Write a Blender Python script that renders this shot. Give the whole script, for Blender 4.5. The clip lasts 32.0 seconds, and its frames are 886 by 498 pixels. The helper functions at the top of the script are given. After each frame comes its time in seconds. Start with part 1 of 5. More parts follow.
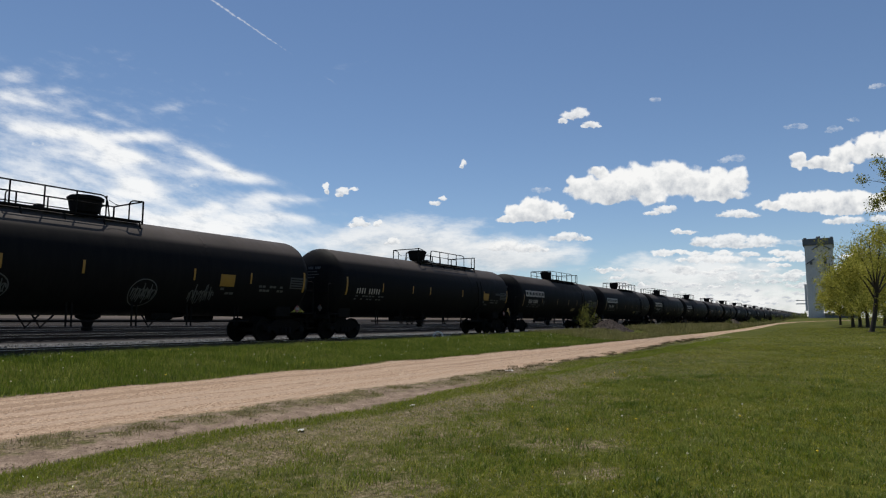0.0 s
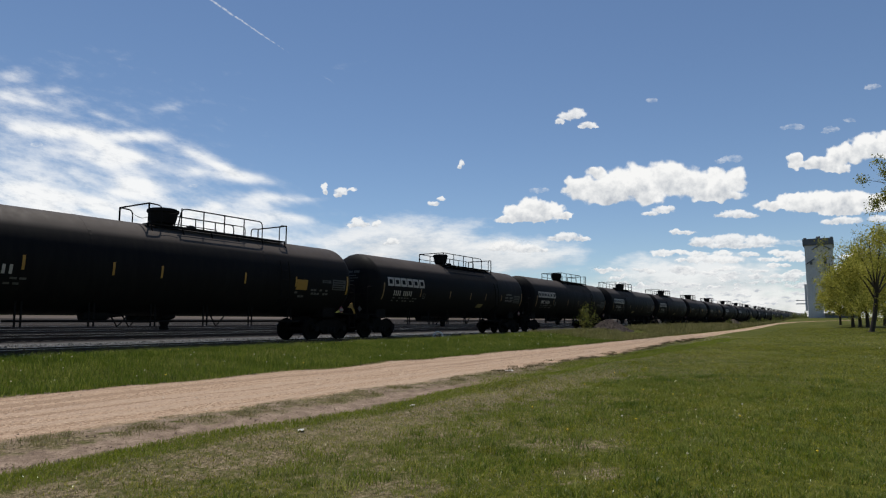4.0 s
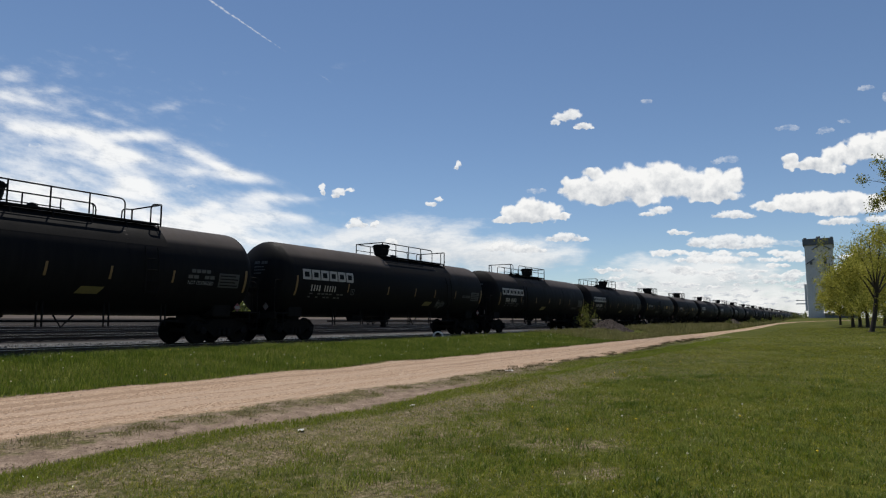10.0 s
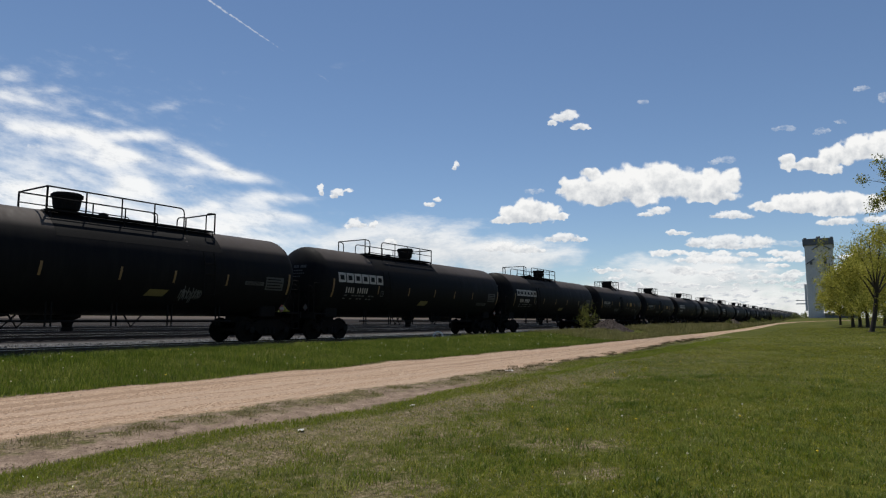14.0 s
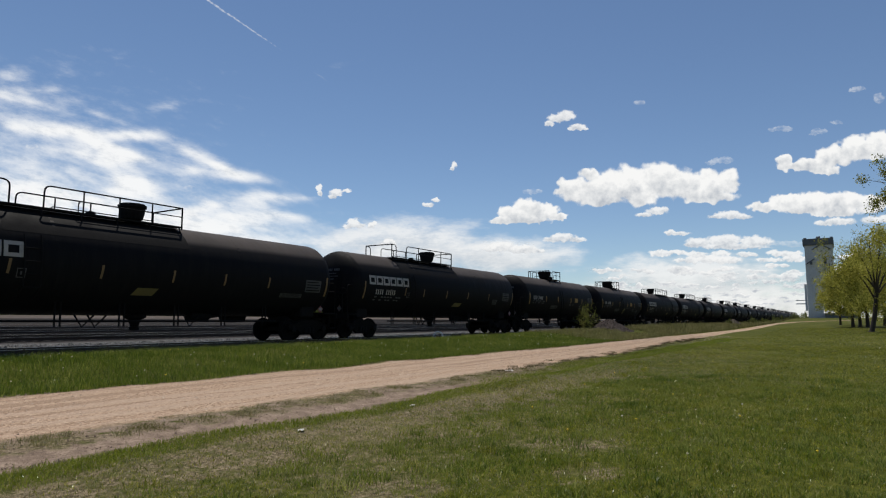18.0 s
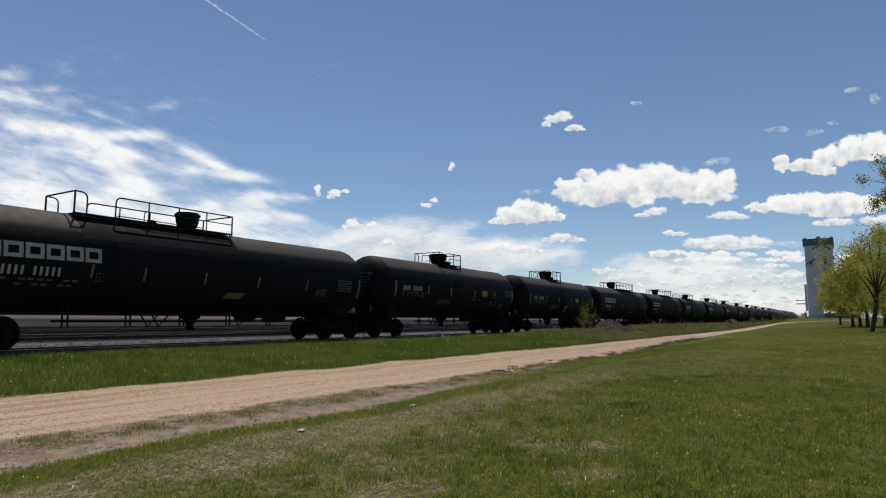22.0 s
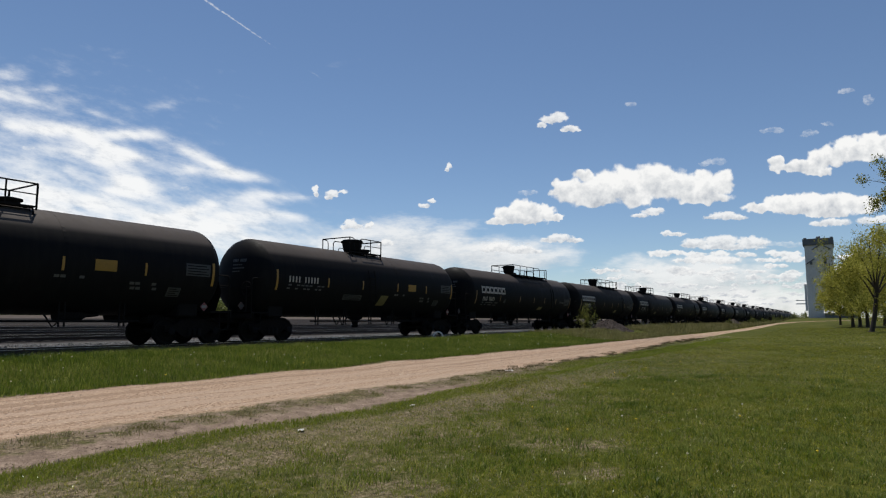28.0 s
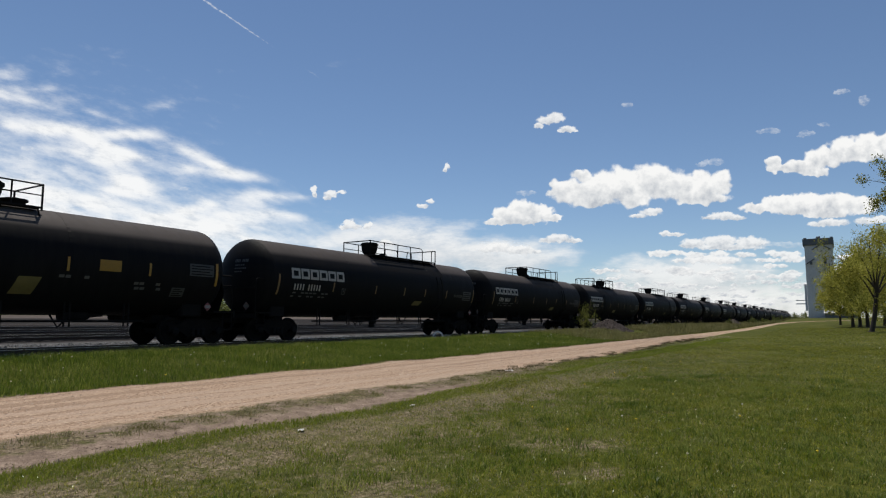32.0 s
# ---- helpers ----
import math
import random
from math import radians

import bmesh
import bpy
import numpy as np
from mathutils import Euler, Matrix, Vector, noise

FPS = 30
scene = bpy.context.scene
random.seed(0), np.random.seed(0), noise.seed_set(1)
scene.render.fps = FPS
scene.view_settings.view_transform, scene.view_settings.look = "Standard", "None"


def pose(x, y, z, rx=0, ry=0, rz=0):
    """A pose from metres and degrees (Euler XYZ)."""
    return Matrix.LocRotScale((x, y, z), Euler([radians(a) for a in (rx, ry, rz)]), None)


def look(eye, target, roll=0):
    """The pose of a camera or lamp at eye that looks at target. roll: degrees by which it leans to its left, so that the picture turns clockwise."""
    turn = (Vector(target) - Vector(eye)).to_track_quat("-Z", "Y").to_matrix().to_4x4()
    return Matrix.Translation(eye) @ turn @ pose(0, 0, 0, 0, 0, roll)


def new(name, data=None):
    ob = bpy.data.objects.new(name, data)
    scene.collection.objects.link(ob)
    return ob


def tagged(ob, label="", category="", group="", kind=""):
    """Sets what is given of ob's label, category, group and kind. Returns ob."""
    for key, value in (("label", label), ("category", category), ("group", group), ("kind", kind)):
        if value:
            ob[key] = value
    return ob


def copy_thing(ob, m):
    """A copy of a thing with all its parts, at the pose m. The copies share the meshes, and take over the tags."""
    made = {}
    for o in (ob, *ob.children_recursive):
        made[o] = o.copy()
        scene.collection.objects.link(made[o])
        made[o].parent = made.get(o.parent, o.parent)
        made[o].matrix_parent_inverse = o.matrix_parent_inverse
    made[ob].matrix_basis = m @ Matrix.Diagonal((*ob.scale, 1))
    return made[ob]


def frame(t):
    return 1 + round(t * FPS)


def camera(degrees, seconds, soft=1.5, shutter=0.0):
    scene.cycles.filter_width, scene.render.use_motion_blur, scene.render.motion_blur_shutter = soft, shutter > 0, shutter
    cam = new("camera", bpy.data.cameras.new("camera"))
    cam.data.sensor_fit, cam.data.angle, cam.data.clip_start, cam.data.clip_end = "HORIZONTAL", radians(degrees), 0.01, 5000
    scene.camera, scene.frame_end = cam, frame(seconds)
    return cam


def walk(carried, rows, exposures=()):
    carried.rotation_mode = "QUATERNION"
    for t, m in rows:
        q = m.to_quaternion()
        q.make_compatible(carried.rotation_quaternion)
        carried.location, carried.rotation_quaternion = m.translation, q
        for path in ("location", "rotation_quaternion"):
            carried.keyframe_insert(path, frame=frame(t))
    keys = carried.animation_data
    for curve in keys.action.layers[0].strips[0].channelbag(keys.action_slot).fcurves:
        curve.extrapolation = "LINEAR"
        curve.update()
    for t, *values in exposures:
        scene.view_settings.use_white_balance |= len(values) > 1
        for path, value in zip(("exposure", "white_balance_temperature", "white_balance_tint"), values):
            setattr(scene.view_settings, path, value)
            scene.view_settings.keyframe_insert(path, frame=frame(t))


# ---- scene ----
cam = camera(69.62, 32.0, soft=1.18)
EYE = Vector((0, 0, 1.26))
YAW, TILT = radians(32.043), radians(6.432)
AHEAD = Vector((math.cos(YAW) * math.cos(TILT), math.sin(YAW) * math.cos(TILT), math.sin(TILT)))
walk(cam, [(0, look(EYE, EYE + AHEAD)), (32, look(EYE, EYE + AHEAD))], [(0, 0.0), (32, 0.0)])

# ---- light: high sun ahead, a little beyond the line ----
SUN = Vector((0.20, 0.27, 0.90)).normalized()
world = bpy.data.worlds.new("sky")
scene.world = world
world.use_nodes = True
sky = world.node_tree.nodes.new("ShaderNodeTexSky")
sky.sky_type = "NISHITA"
sky.sun_disc = False
sky.sun_elevation = math.asin(SUN.z)
sky.sun_rotation = math.atan2(SUN.x, SUN.y)
sky.air_density, sky.dust_density, sky.ozone_density = 1.0, 0.03, 3.6
sky.altitude = 900
back = world.node_tree.nodes["Background"]
world.node_tree.links.new(sky.outputs[0], back.inputs[0])
back.inputs[1].default_value = 0.091
sun = new("sun", bpy.data.lights.new("sun", "SUN"))
sun.data.energy, sun.data.angle, sun.data.color = 4.0, radians(0.53), (1.0, 0.95, 0.86)
sun.matrix_world = look((0, 0, 60), Vector((0, 0, 60)) - SUN)

# ---- plan ----
TRACK_Y, RAIL_Z, SPEED = 20.43, 0.45, 4.021
TANK_R, TANK_Z = 1.575, 2.56      # above the rail


ROAD = [(-400, 9.72), (30, 9.72), (55, 10.2), (82, 11.0), (120, 11.6), (143, 11.2), (156, 9.4), (166, 6.2), (174, 2.0), (181, -3.5), (188, -11), (205, -40), (230, -90), (260, -170)]


def road_y(x):
    """The middle of the gravel road, up to its bend."""
    for (a, p), (b, q) in zip(ROAD, ROAD[1:6]):
        if x <= b:
            return p + (q - p) * smooth((x - a) / (b - a))
    return ROAD[5][1]


def road_lane(x, y):
    """How far a place lies beyond the middle of the road."""
    best = None
    for (a, p), (b, q) in zip(ROAD, ROAD[1:]):
        dx, dy = b - a, q - p
        k = min(1.0, max(0.0, ((x - a) * dx + (y - p) * dy) / (dx * dx + dy * dy)))
        d = math.hypot(x - a - k * dx, y - p - k * dy)
        if best is None or d < abs(best):
            best = d if dx * (y - p) - dy * (x - a) > 0 else -d
    return best


def smooth(v):
    v = min(1.0, max(0.0, v))
    return v * v * (3 - 2 * v)


def ground_z(x, y):
    """Height of the ground sheet."""
    z = (0.28 + 0.2 * smooth((x - 22) / 30) * smooth((19.4 - y) / 1.6)) * smooth((y - 12.8) / 4.5)
    z += 2.2 * smooth((x - 80) / 170) * smooth((16.5 - y) / 5) * smooth((y + 260) / 200)
    lane = y - road_y(x) if x < 140 else 99
    z += 0.05 * smooth((2.3 - abs(lane)) / 1.4) - 0.05 * smooth(1 - abs(lane + 3.25) / 0.5)
    if y > 60:
        z += 2.2 * smooth((y - 60) / 90)
    near = smooth(1 - math.hypot(x, y) / 120)
    if y < 17:
        z += near * 0.05 * noise.noise(Vector((x * 0.35, y * 0.35, 0)))
        z += near * 0.02 * noise.noise(Vector((x * 1.3, y * 1.3, 4)))
    return z


# ---- materials ----
def material(name, rough=0.8, metal=0.0):
    m = bpy.data.materials.new(name)
    m.use_nodes = True
    b = m.node_tree.nodes["Principled BSDF"]
    b.inputs["Roughness"].default_value, b.inputs["Metallic"].default_value = rough, metal
    return m, m.node_tree.nodes, m.node_tree.links, b


def noise_node(n, l, where, scale, detail=5.0, rough=0.6, stretch=None):
    t = n.new("ShaderNodeTexNoise")
    t.inputs["Scale"].default_value, t.inputs["Detail"].default_value, t.inputs["Roughness"].default_value = scale, detail, rough
    if stretch:
        mp = n.new("ShaderNodeMapping")
        mp.inputs["Scale"].default_value = stretch
        l.new(where, mp.inputs[0])
        where = mp.outputs[0]
    l.new(where, t.inputs["Vector"])
    return t.outputs["Fac"]


def ramp(n, l, fac, *stops):
    r = n.new("ShaderNodeValToRGB")
    e = r.color_ramp.elements
    while len(e) < len(stops):
        e.new(0.5)
    for k, (pos, col) in zip(e, stops):
        k.position, k.color = pos, (*col, 1) if len(col) == 3 else col
    l.new(fac, r.inputs[0])
    return r.outputs[0]


def calc(n, l, op, a, b=None, clamp=False):
    m = n.new("ShaderNodeMath")
    m.operation, m.use_clamp = op, clamp
    for i, v in enumerate((a, b)):
        if v is None:
            continue
        if isinstance(v, (int, float)):
            m.inputs[i].default_value = v
        else:
            l.new(v, m.inputs[i])
    return m.outputs[0]


def step(n, l, v, lo, hi):
    """0 to 1 between lo and hi, smoothly."""
    m = n.new("ShaderNodeMapRange")
    m.interpolation_type = "SMOOTHSTEP"
    l.new(v, m.inputs[0])
    m.inputs[1].default_value, m.inputs[2].default_value = lo, hi
    return m.outputs[0]


def mix(n, l, fac, a, b, blend="MIX"):
    m = n.new("ShaderNodeMix")
    m.data_type, m.blend_type = "RGBA", blend
    for sock, v in ((m.inputs["Factor"], fac), (m.inputs["A"], a), (m.inputs["B"], b)):
        if isinstance(v, (int, float)):
            sock.default_value = v
        elif isinstance(v, tuple):
            sock.default_value = (*v, 1)
        else:
            l.new(v, sock)
    return m.outputs["Result"]


def bump(n, l, b, height, strength=0.4, distance=0.02):
    k = n.new("ShaderNodeBump")
    k.inputs["Strength"].default_value, k.inputs["Distance"].default_value = strength, distance
    l.new(height, k.inputs["Height"])
    l.new(k.outputs[0], b.inputs["Normal"])


def simple(name, col, rough=0.7, metal=0.0, vary=0.25, scale=6.0, relief=0.15, dark=None, gloss=0.5):
    """A surface of one colour with grain at two scales."""
    m, n, l, b = material(name, rough, metal)
    at = n.new("ShaderNodeTexCoord").outputs["Object"]
    b.inputs["Specular IOR Level"].default_value = gloss
    fine, coarse = noise_node(n, l, at, scale * 6), noise_node(n, l, at, scale * 0.5)
    both = calc(n, l, "ADD", calc(n, l, "MULTIPLY", fine, 0.5), calc(n, l, "MULTIPLY", coarse, 0.5))
    lo = dark or tuple(c * (1 - vary) for c in col)
    hi = tuple(min(1, c * (1 + vary)) for c in col)
    l.new(ramp(n, l, both, (0.3, lo), (0.7, hi)), b.inputs["Base Color"])
    l.new(ramp(n, l, coarse, (0.3, (max(0.02, rough - 0.12),) * 3), (0.7, (min(1, rough + 0.12),) * 3)), b.inputs["Roughness"])
    if relief:
        bump(n, l, b, fine, relief, 0.01)
    return m


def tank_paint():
    """Satin black paint, faint streaks down the sides, sunlight painted on the road-dusted top."""
    m, n, l, b = material("tank_black", 0.42)
    at = n.new("ShaderNodeTexCoord").outputs["Object"]
    own = n.new("ShaderNodeObjectInfo").outputs["Random"]
    shift = n.new("ShaderNodeVectorMath")
    shift.operation = "ADD"
    l.new(at, shift.inputs[0])
    l.new(calc(n, l, "MULTIPLY", own, 40.0), shift.inputs[1])
    at = shift.outputs[0]
    streak = noise_node(n, l, at, 2.4, 6, 0.65, (2.2, 1.0, 0.35))
    fine = noise_node(n, l, at, 30, 3)
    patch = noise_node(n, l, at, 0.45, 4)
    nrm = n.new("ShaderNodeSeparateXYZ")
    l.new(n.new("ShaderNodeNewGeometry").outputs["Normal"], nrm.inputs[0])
    # Sunlit band put into the colour: upward normals lighter, dished heads kept in shade.
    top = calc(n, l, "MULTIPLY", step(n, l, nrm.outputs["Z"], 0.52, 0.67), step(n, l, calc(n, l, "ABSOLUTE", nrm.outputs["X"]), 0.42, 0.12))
    sunlit_dust = calc(n, l, "MULTIPLY", top, calc(n, l, "ADD", 0.35, calc(n, l, "MULTIPLY", patch, 0.7)), True)
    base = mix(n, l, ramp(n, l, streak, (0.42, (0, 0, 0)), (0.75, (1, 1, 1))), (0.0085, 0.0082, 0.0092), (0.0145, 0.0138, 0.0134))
    base = mix(n, l, sunlit_dust, base, (0.104, 0.087, 0.077))
    l.new(base, b.inputs["Base Color"])
    l.new(ramp(n, l, streak, (0.3, (0.5,) * 3), (0.75, (0.75,) * 3)), b.inputs["Roughness"])
    b.inputs["Specular IOR Level"].default_value = 0.05
    bump(n, l, b, fine, 0.06, 0.004)
    return m


def ground_material():
    m, n, l, b = material("ground", 0.95)
    at = n.new("ShaderNodeNewGeometry").outputs["Position"]
    lane = n.new("ShaderNodeAttribute")
    lane.attribute_name = "lane"
    lane = lane.outputs["Fac"]
    sep = n.new("ShaderNodeSeparateXYZ")
    l.new(at, sep.inputs[0])
    wob = noise_node(n, l, at, 0.9, 5, 0.65)
    wob2 = noise_node(n, l, at, 5.0, 4, 0.6)
    fine = noise_node(n, l, at, 26, 6, 0.8)
    mid = noise_node(n, l, at, 9, 5, 0.65)
    wide = noise_node(n, l, at, 0.35, 5, 0.6)
    huge = noise_node(n, l, at, 0.03, 5, 0.6)
    lw = calc(n, l, "ADD", lane, calc(n, l, "ADD", calc(n, l, "MULTIPLY", calc(n, l, "SUBTRACT", wob, 0.5), 0.9),
                                      calc(n, l, "MULTIPLY", calc(n, l, "SUBTRACT", wob2, 0.5), 0.5)))
    # lawn: green with straw and bare soil showing through
    green = ramp(n, l, mid, (0.3, (0.026, 0.033, 0.004)), (0.5, (0.054, 0.063, 0.008)), (0.7, (0.105, 0.104, 0.020)))
    straw = ramp(n, l, fine, (0.40, (0.042, 0.034, 0.018)), (0.5, (0.125, 0.098, 0.056)), (0.60, (0.29, 0.23, 0.15)))
    straw = mix(n, l, calc(n, l, "MULTIPLY", step(n, l, noise_node(n, l, at, 3.2, 5, 0.7), 0.47, 0.60), 0.7), straw, green)
    bare_near = calc(n, l, "MULTIPLY", step(n, l, lw, -8.2, -5.0), step(n, l, lw, -3.6, -4.4))
    nearby = step(n, l, sep.outputs["X"], 20.0, 9.0)
    bare_near = calc(n, l, "MULTIPLY", bare_near, nearby)
    worn_edge = calc(n, l, "MULTIPLY", step(n, l, lw, -5.6, -5.0), step(n, l, lw, -4.1, -4.5))
    patchy = calc(n, l, "ADD", calc(n, l, "ADD", wide, calc(n, l, "MULTIPLY", bare_near, 0.21)), calc(n, l, "MULTIPLY", calc(n, l, "MULTIPLY", worn_edge, nearby), 0.18))
    lawn = mix(n, l, step(n, l, calc(n, l, "ADD", patchy, calc(n, l, "ADD", calc(n, l, "MULTIPLY", calc(n, l, "SUBTRACT", mid, 0.5), 0.5), calc(n, l, "MULTIPLY", calc(n, l, "SUBTRACT", wob2, 0.5), 0.55))), 0.52, 0.82), green, straw)
    lawn = mix(n, l, calc(n, l, "MULTIPLY", step(n, l, calc(n, l, "ADD", calc(n, l, "MULTIPLY", huge, 0.5), calc(n, l, "MULTIPLY", wide, 0.5)), 0.44, 0.62), 0.5), lawn, (0.12, 0.115, 0.025))
    # road: pinkish tan gravel with wheel tracks
    gravel = ramp(n, l, fine, (0.40, (0.155, 0.098, 0.063)), (0.5, (0.34, 0.232, 0.157)), (0.60, (0.545, 0.41, 0.293)))
    tracks = noise_node(n, l, at, 1.0, 4, 0.6, (0.05, 2.6, 1.0))
    gravel = mix(n, l, calc(n, l, "MULTIPLY", step(n, l, tracks, 0.50, 0.58), 0.55), gravel, (0.40, 0.30, 0.225))
    gravel = mix(n, l, calc(n, l, "MULTIPLY", step(n, l, tracks, 0.48, 0.41), 0.6), gravel, (0.24, 0.165, 0.115))
    gravel = mix(n, l, calc(n, l, "MULTIPLY", step(n, l, mid, 0.55, 0.8), 0.3), gravel, (0.22, 0.17, 0.13))
    on_road = calc(n, l, "MULTIPLY", step(n, l, lw, -2.35, -2.05), step(n, l, lw, 2.2, 2.05))
    verge = calc(n, l, "MULTIPLY", step(n, l, lw, -3.05, -2.75), step(n, l, lw, -2.0, -2.3))
    rut = calc(n, l, "MULTIPLY", step(n, l, lw, -3.85, -3.55), step(n, l, lw, -2.75, -3.0))
    fade = step(n, l, sep.outputs["X"], 24.0, 13.0)
    verge, rut = calc(n, l, "MULTIPLY", calc(n, l, "MULTIPLY", verge, fade), step(n, l, wob2, 0.32, 0.46)), calc(n, l, "MULTIPLY", rut, step(n, l, sep.outputs["X"], 19.0, 11.0))
    soil = ramp(n, l, calc(n, l, "ADD", calc(n, l, "MULTIPLY", wob2, 0.45), calc(n, l, "MULTIPLY", fine, 0.55)), (0.36, (0.10, 0.072, 0.053)), (0.5, (0.205, 0.150, 0.112)), (0.64, (0.34, 0.26, 0.195)))
    for sx, sy, sr in ((6.4, 2.45, 0.62), (5.35, 1.95, 0.36), (4.1, 3.1, 0.6)):
        dist = n.new("ShaderNodeVectorMath")
        dist.operation = "DISTANCE"
        l.new(at, dist.inputs[0])
        dist.inputs[1].default_value = (sx, sy, 0)
        worn = step(n, l, calc(n, l, "ADD", dist.outputs["Value"], calc(n, l, "MULTIPLY", calc(n, l, "SUBTRACT", wob2, 0.5), 1.2)), sr, sr * 0.4)
        lawn = mix(n, l, calc(n, l, "MULTIPLY", worn, 0.85), lawn, straw)
    col = mix(n, l, rut, lawn, soil)
    col = mix(n, l, calc(n, l, "MULTIPLY", verge, 0.95), col, mix(n, l, step(n, l, wob, 0.42, 0.58), soil, straw))
    col = mix(n, l, on_road, col, gravel)
    # yard beyond the line: cinders, then pale bare ground
    cinder = ramp(n, l, fine, (0.3, (0.007, 0.006, 0.0055)), (0.7, (0.022, 0.0185, 0.0165)))
    lanes = noise_node(n, l, at, 1.0, 4, 0.6, (0.012, 0.45, 1.0))
    cinder = mix(n, l, calc(n, l, "MULTIPLY", step(n, l, lanes, 0.47, 0.55), 0.7), cinder, (0.045, 0.037, 0.032))
    pale = ramp(n, l, mid, (0.35, (0.055, 0.044, 0.037)), (0.65, (0.105, 0.084, 0.070)))
    strips = noise_node(n, l, at, 1.0, 3, 0.55, (0.004, 0.11, 1.0))
    pale = mix(n, l, calc(n, l, "MULTIPLY", step(n, l, strips, 0.50, 0.57), 0.85), pale, (0.125, 0.102, 0.088))
    yw = calc(n, l, "ADD", sep.outputs["Y"], calc(n, l, "MULTIPLY", calc(n, l, "SUBTRACT", wob, 0.5), 2.0))
    ballast = ramp(n, l, fine, (0.36, (0.035, 0.033, 0.031)), (0.64, (0.15, 0.142, 0.135)))
    col = mix(n, l, step(n, l, yw, 17.9, 18.7), col, ballast)
    col = mix(n, l, step(n, l, yw, 29.3, 30.6), col, cinder)
    col = mix(n, l, step(n, l, yw, 108.0, 120.0), col, pale)
    col = mix(n, l, step(n, l, yw, 150.0, 165.0), col, ramp(n, l, mid, (0.3, (0.06, 0.08, 0.02)), (0.7, (0.15, 0.14, 0.06))))
    l.new(col, b.inputs["Base Color"])
    b.inputs["Specular IOR Level"].default_value = 0.06
    h = calc(n, l, "ADD", calc(n, l, "MULTIPLY", fine, 0.6), calc(n, l, "MULTIPLY", mid, 0.5))
    bump(n, l, b, h, 0.4, 0.02)
    return m


def blade_material(name, cols, soft=0.35, gloss=0.12, rough=0.55):
    """Grass or leaves: every blade its own tone, a little light shines through."""
    m, n, l, b = material(name, rough)
    isl = n.new("ShaderNodeNewGeometry")
    wide = noise_node(n, l, isl.outputs["Position"], 0.5, 4)
    v = calc(n, l, "ADD", calc(n, l, "MULTIPLY", isl.outputs["Random Per Island"], 0.72), calc(n, l, "MULTIPLY", calc(n, l, "SUBTRACT", wide, 0.34), 0.85))
    k = len(cols)
    col = ramp(n, l, v, *[(0.12 + 0.76 * i / (k - 1), c) for i, c in enumerate(cols)])
    l.new(col, b.inputs["Base Color"])
    b.inputs["Specular IOR Level"].default_value = gloss
    tr = n.new("ShaderNodeBsdfTranslucent")
    l.new(col, tr.inputs[0])
    ms = n.new("ShaderNodeMixShader")
    ms.inputs[0].default_value = soft
    l.new(b.outputs[0], ms.inputs[1])
    l.new(tr.outputs[0], ms.inputs[2])
    l.new(ms.outputs[0], n["Material Output"].inputs[0])
    return m


def cloud_material(name, white=1.0, lo=0.42, hi=0.62, fray=0.5, size=0.01, stretch=None, thick=1.0, rough=0.62, lean=0):
    """Distant cloud: thickness from the sheet's own form, frayed by noise."""
    m, n, l, b = material(name)
    n.remove(b)
    at = n.new("ShaderNodeTexCoord").outputs["Object"]
    dens, lit = n.new("ShaderNodeAttribute"), n.new("ShaderNodeAttribute")
    dens.attribute_name, lit.attribute_name = "dens", "lit"
    seed = calc(n, l, "MULTIPLY", n.new("ShaderNodeObjectInfo").outputs["Random"], 900.0)
    sh = n.new("ShaderNodeVectorMath")
    l.new(at, sh.inputs[0])
    l.new(seed, sh.inputs[1])
    turn = n.new("ShaderNodeMapping")
    turn.inputs["Rotation"].default_value = (0, 0, radians(-lean))
    l.new(sh.outputs[0], turn.inputs[0])
    billow = noise_node(n, l, turn.outputs[0], size, 8, rough, stretch)
    d = calc(n, l, "ADD", dens.outputs["Fac"], calc(n, l, "MULTIPLY", calc(n, l, "SUBTRACT", billow, 0.5), fray * 2))
    a = calc(n, l, "MULTIPLY", step(n, l, d, lo, hi), thick)
    shade = calc(n, l, "ADD", lit.outputs["Fac"], calc(n, l, "MULTIPLY", calc(n, l, "SUBTRACT", billow, 0.5), 1.5))
    col = ramp(n, l, shade, (0.1, (0.50, 0.54, 0.60)), (0.45, (0.76, 0.78, 0.80)), (0.8, (1.0, 1.0, 0.99)))
    em, tp, ms = n.new("ShaderNodeEmission"), n.new("ShaderNodeBsdfTransparent"), n.new("ShaderNodeMixShader")
    em.inputs[1].default_value = white
    l.new(col, em.inputs[0])
    l.new(a, ms.inputs[0])
    l.new(tp.outputs[0], ms.inputs[1])
    l.new(em.outputs[0], ms.inputs[2])
    l.new(ms.outputs[0], n["Material Output"].inputs[0])
    m.cycles.emission_sampling = "NONE"
    return m


def stone_material(name, cols):
    """Loose stones, each of its own tone."""
    m, n, l, b = material(name, 0.92)
    g = n.new("ShaderNodeNewGeometry")
    k = len(cols)
    grain = noise_node(n, l, g.outputs["Position"], 90, 3)
    v = calc(n, l, "ADD", calc(n, l, "MULTIPLY", g.outputs["Random Per Island"], 0.8), calc(n, l, "MULTIPLY", grain, 0.25))
    l.new(ramp(n, l, v, *[(0.08 + 0.86 * i / (k - 1), c) for i, c in enumerate(cols)]), b.inputs["Base Color"])
    b.inputs["Specular IOR Level"].default_value = 0.2
    return m


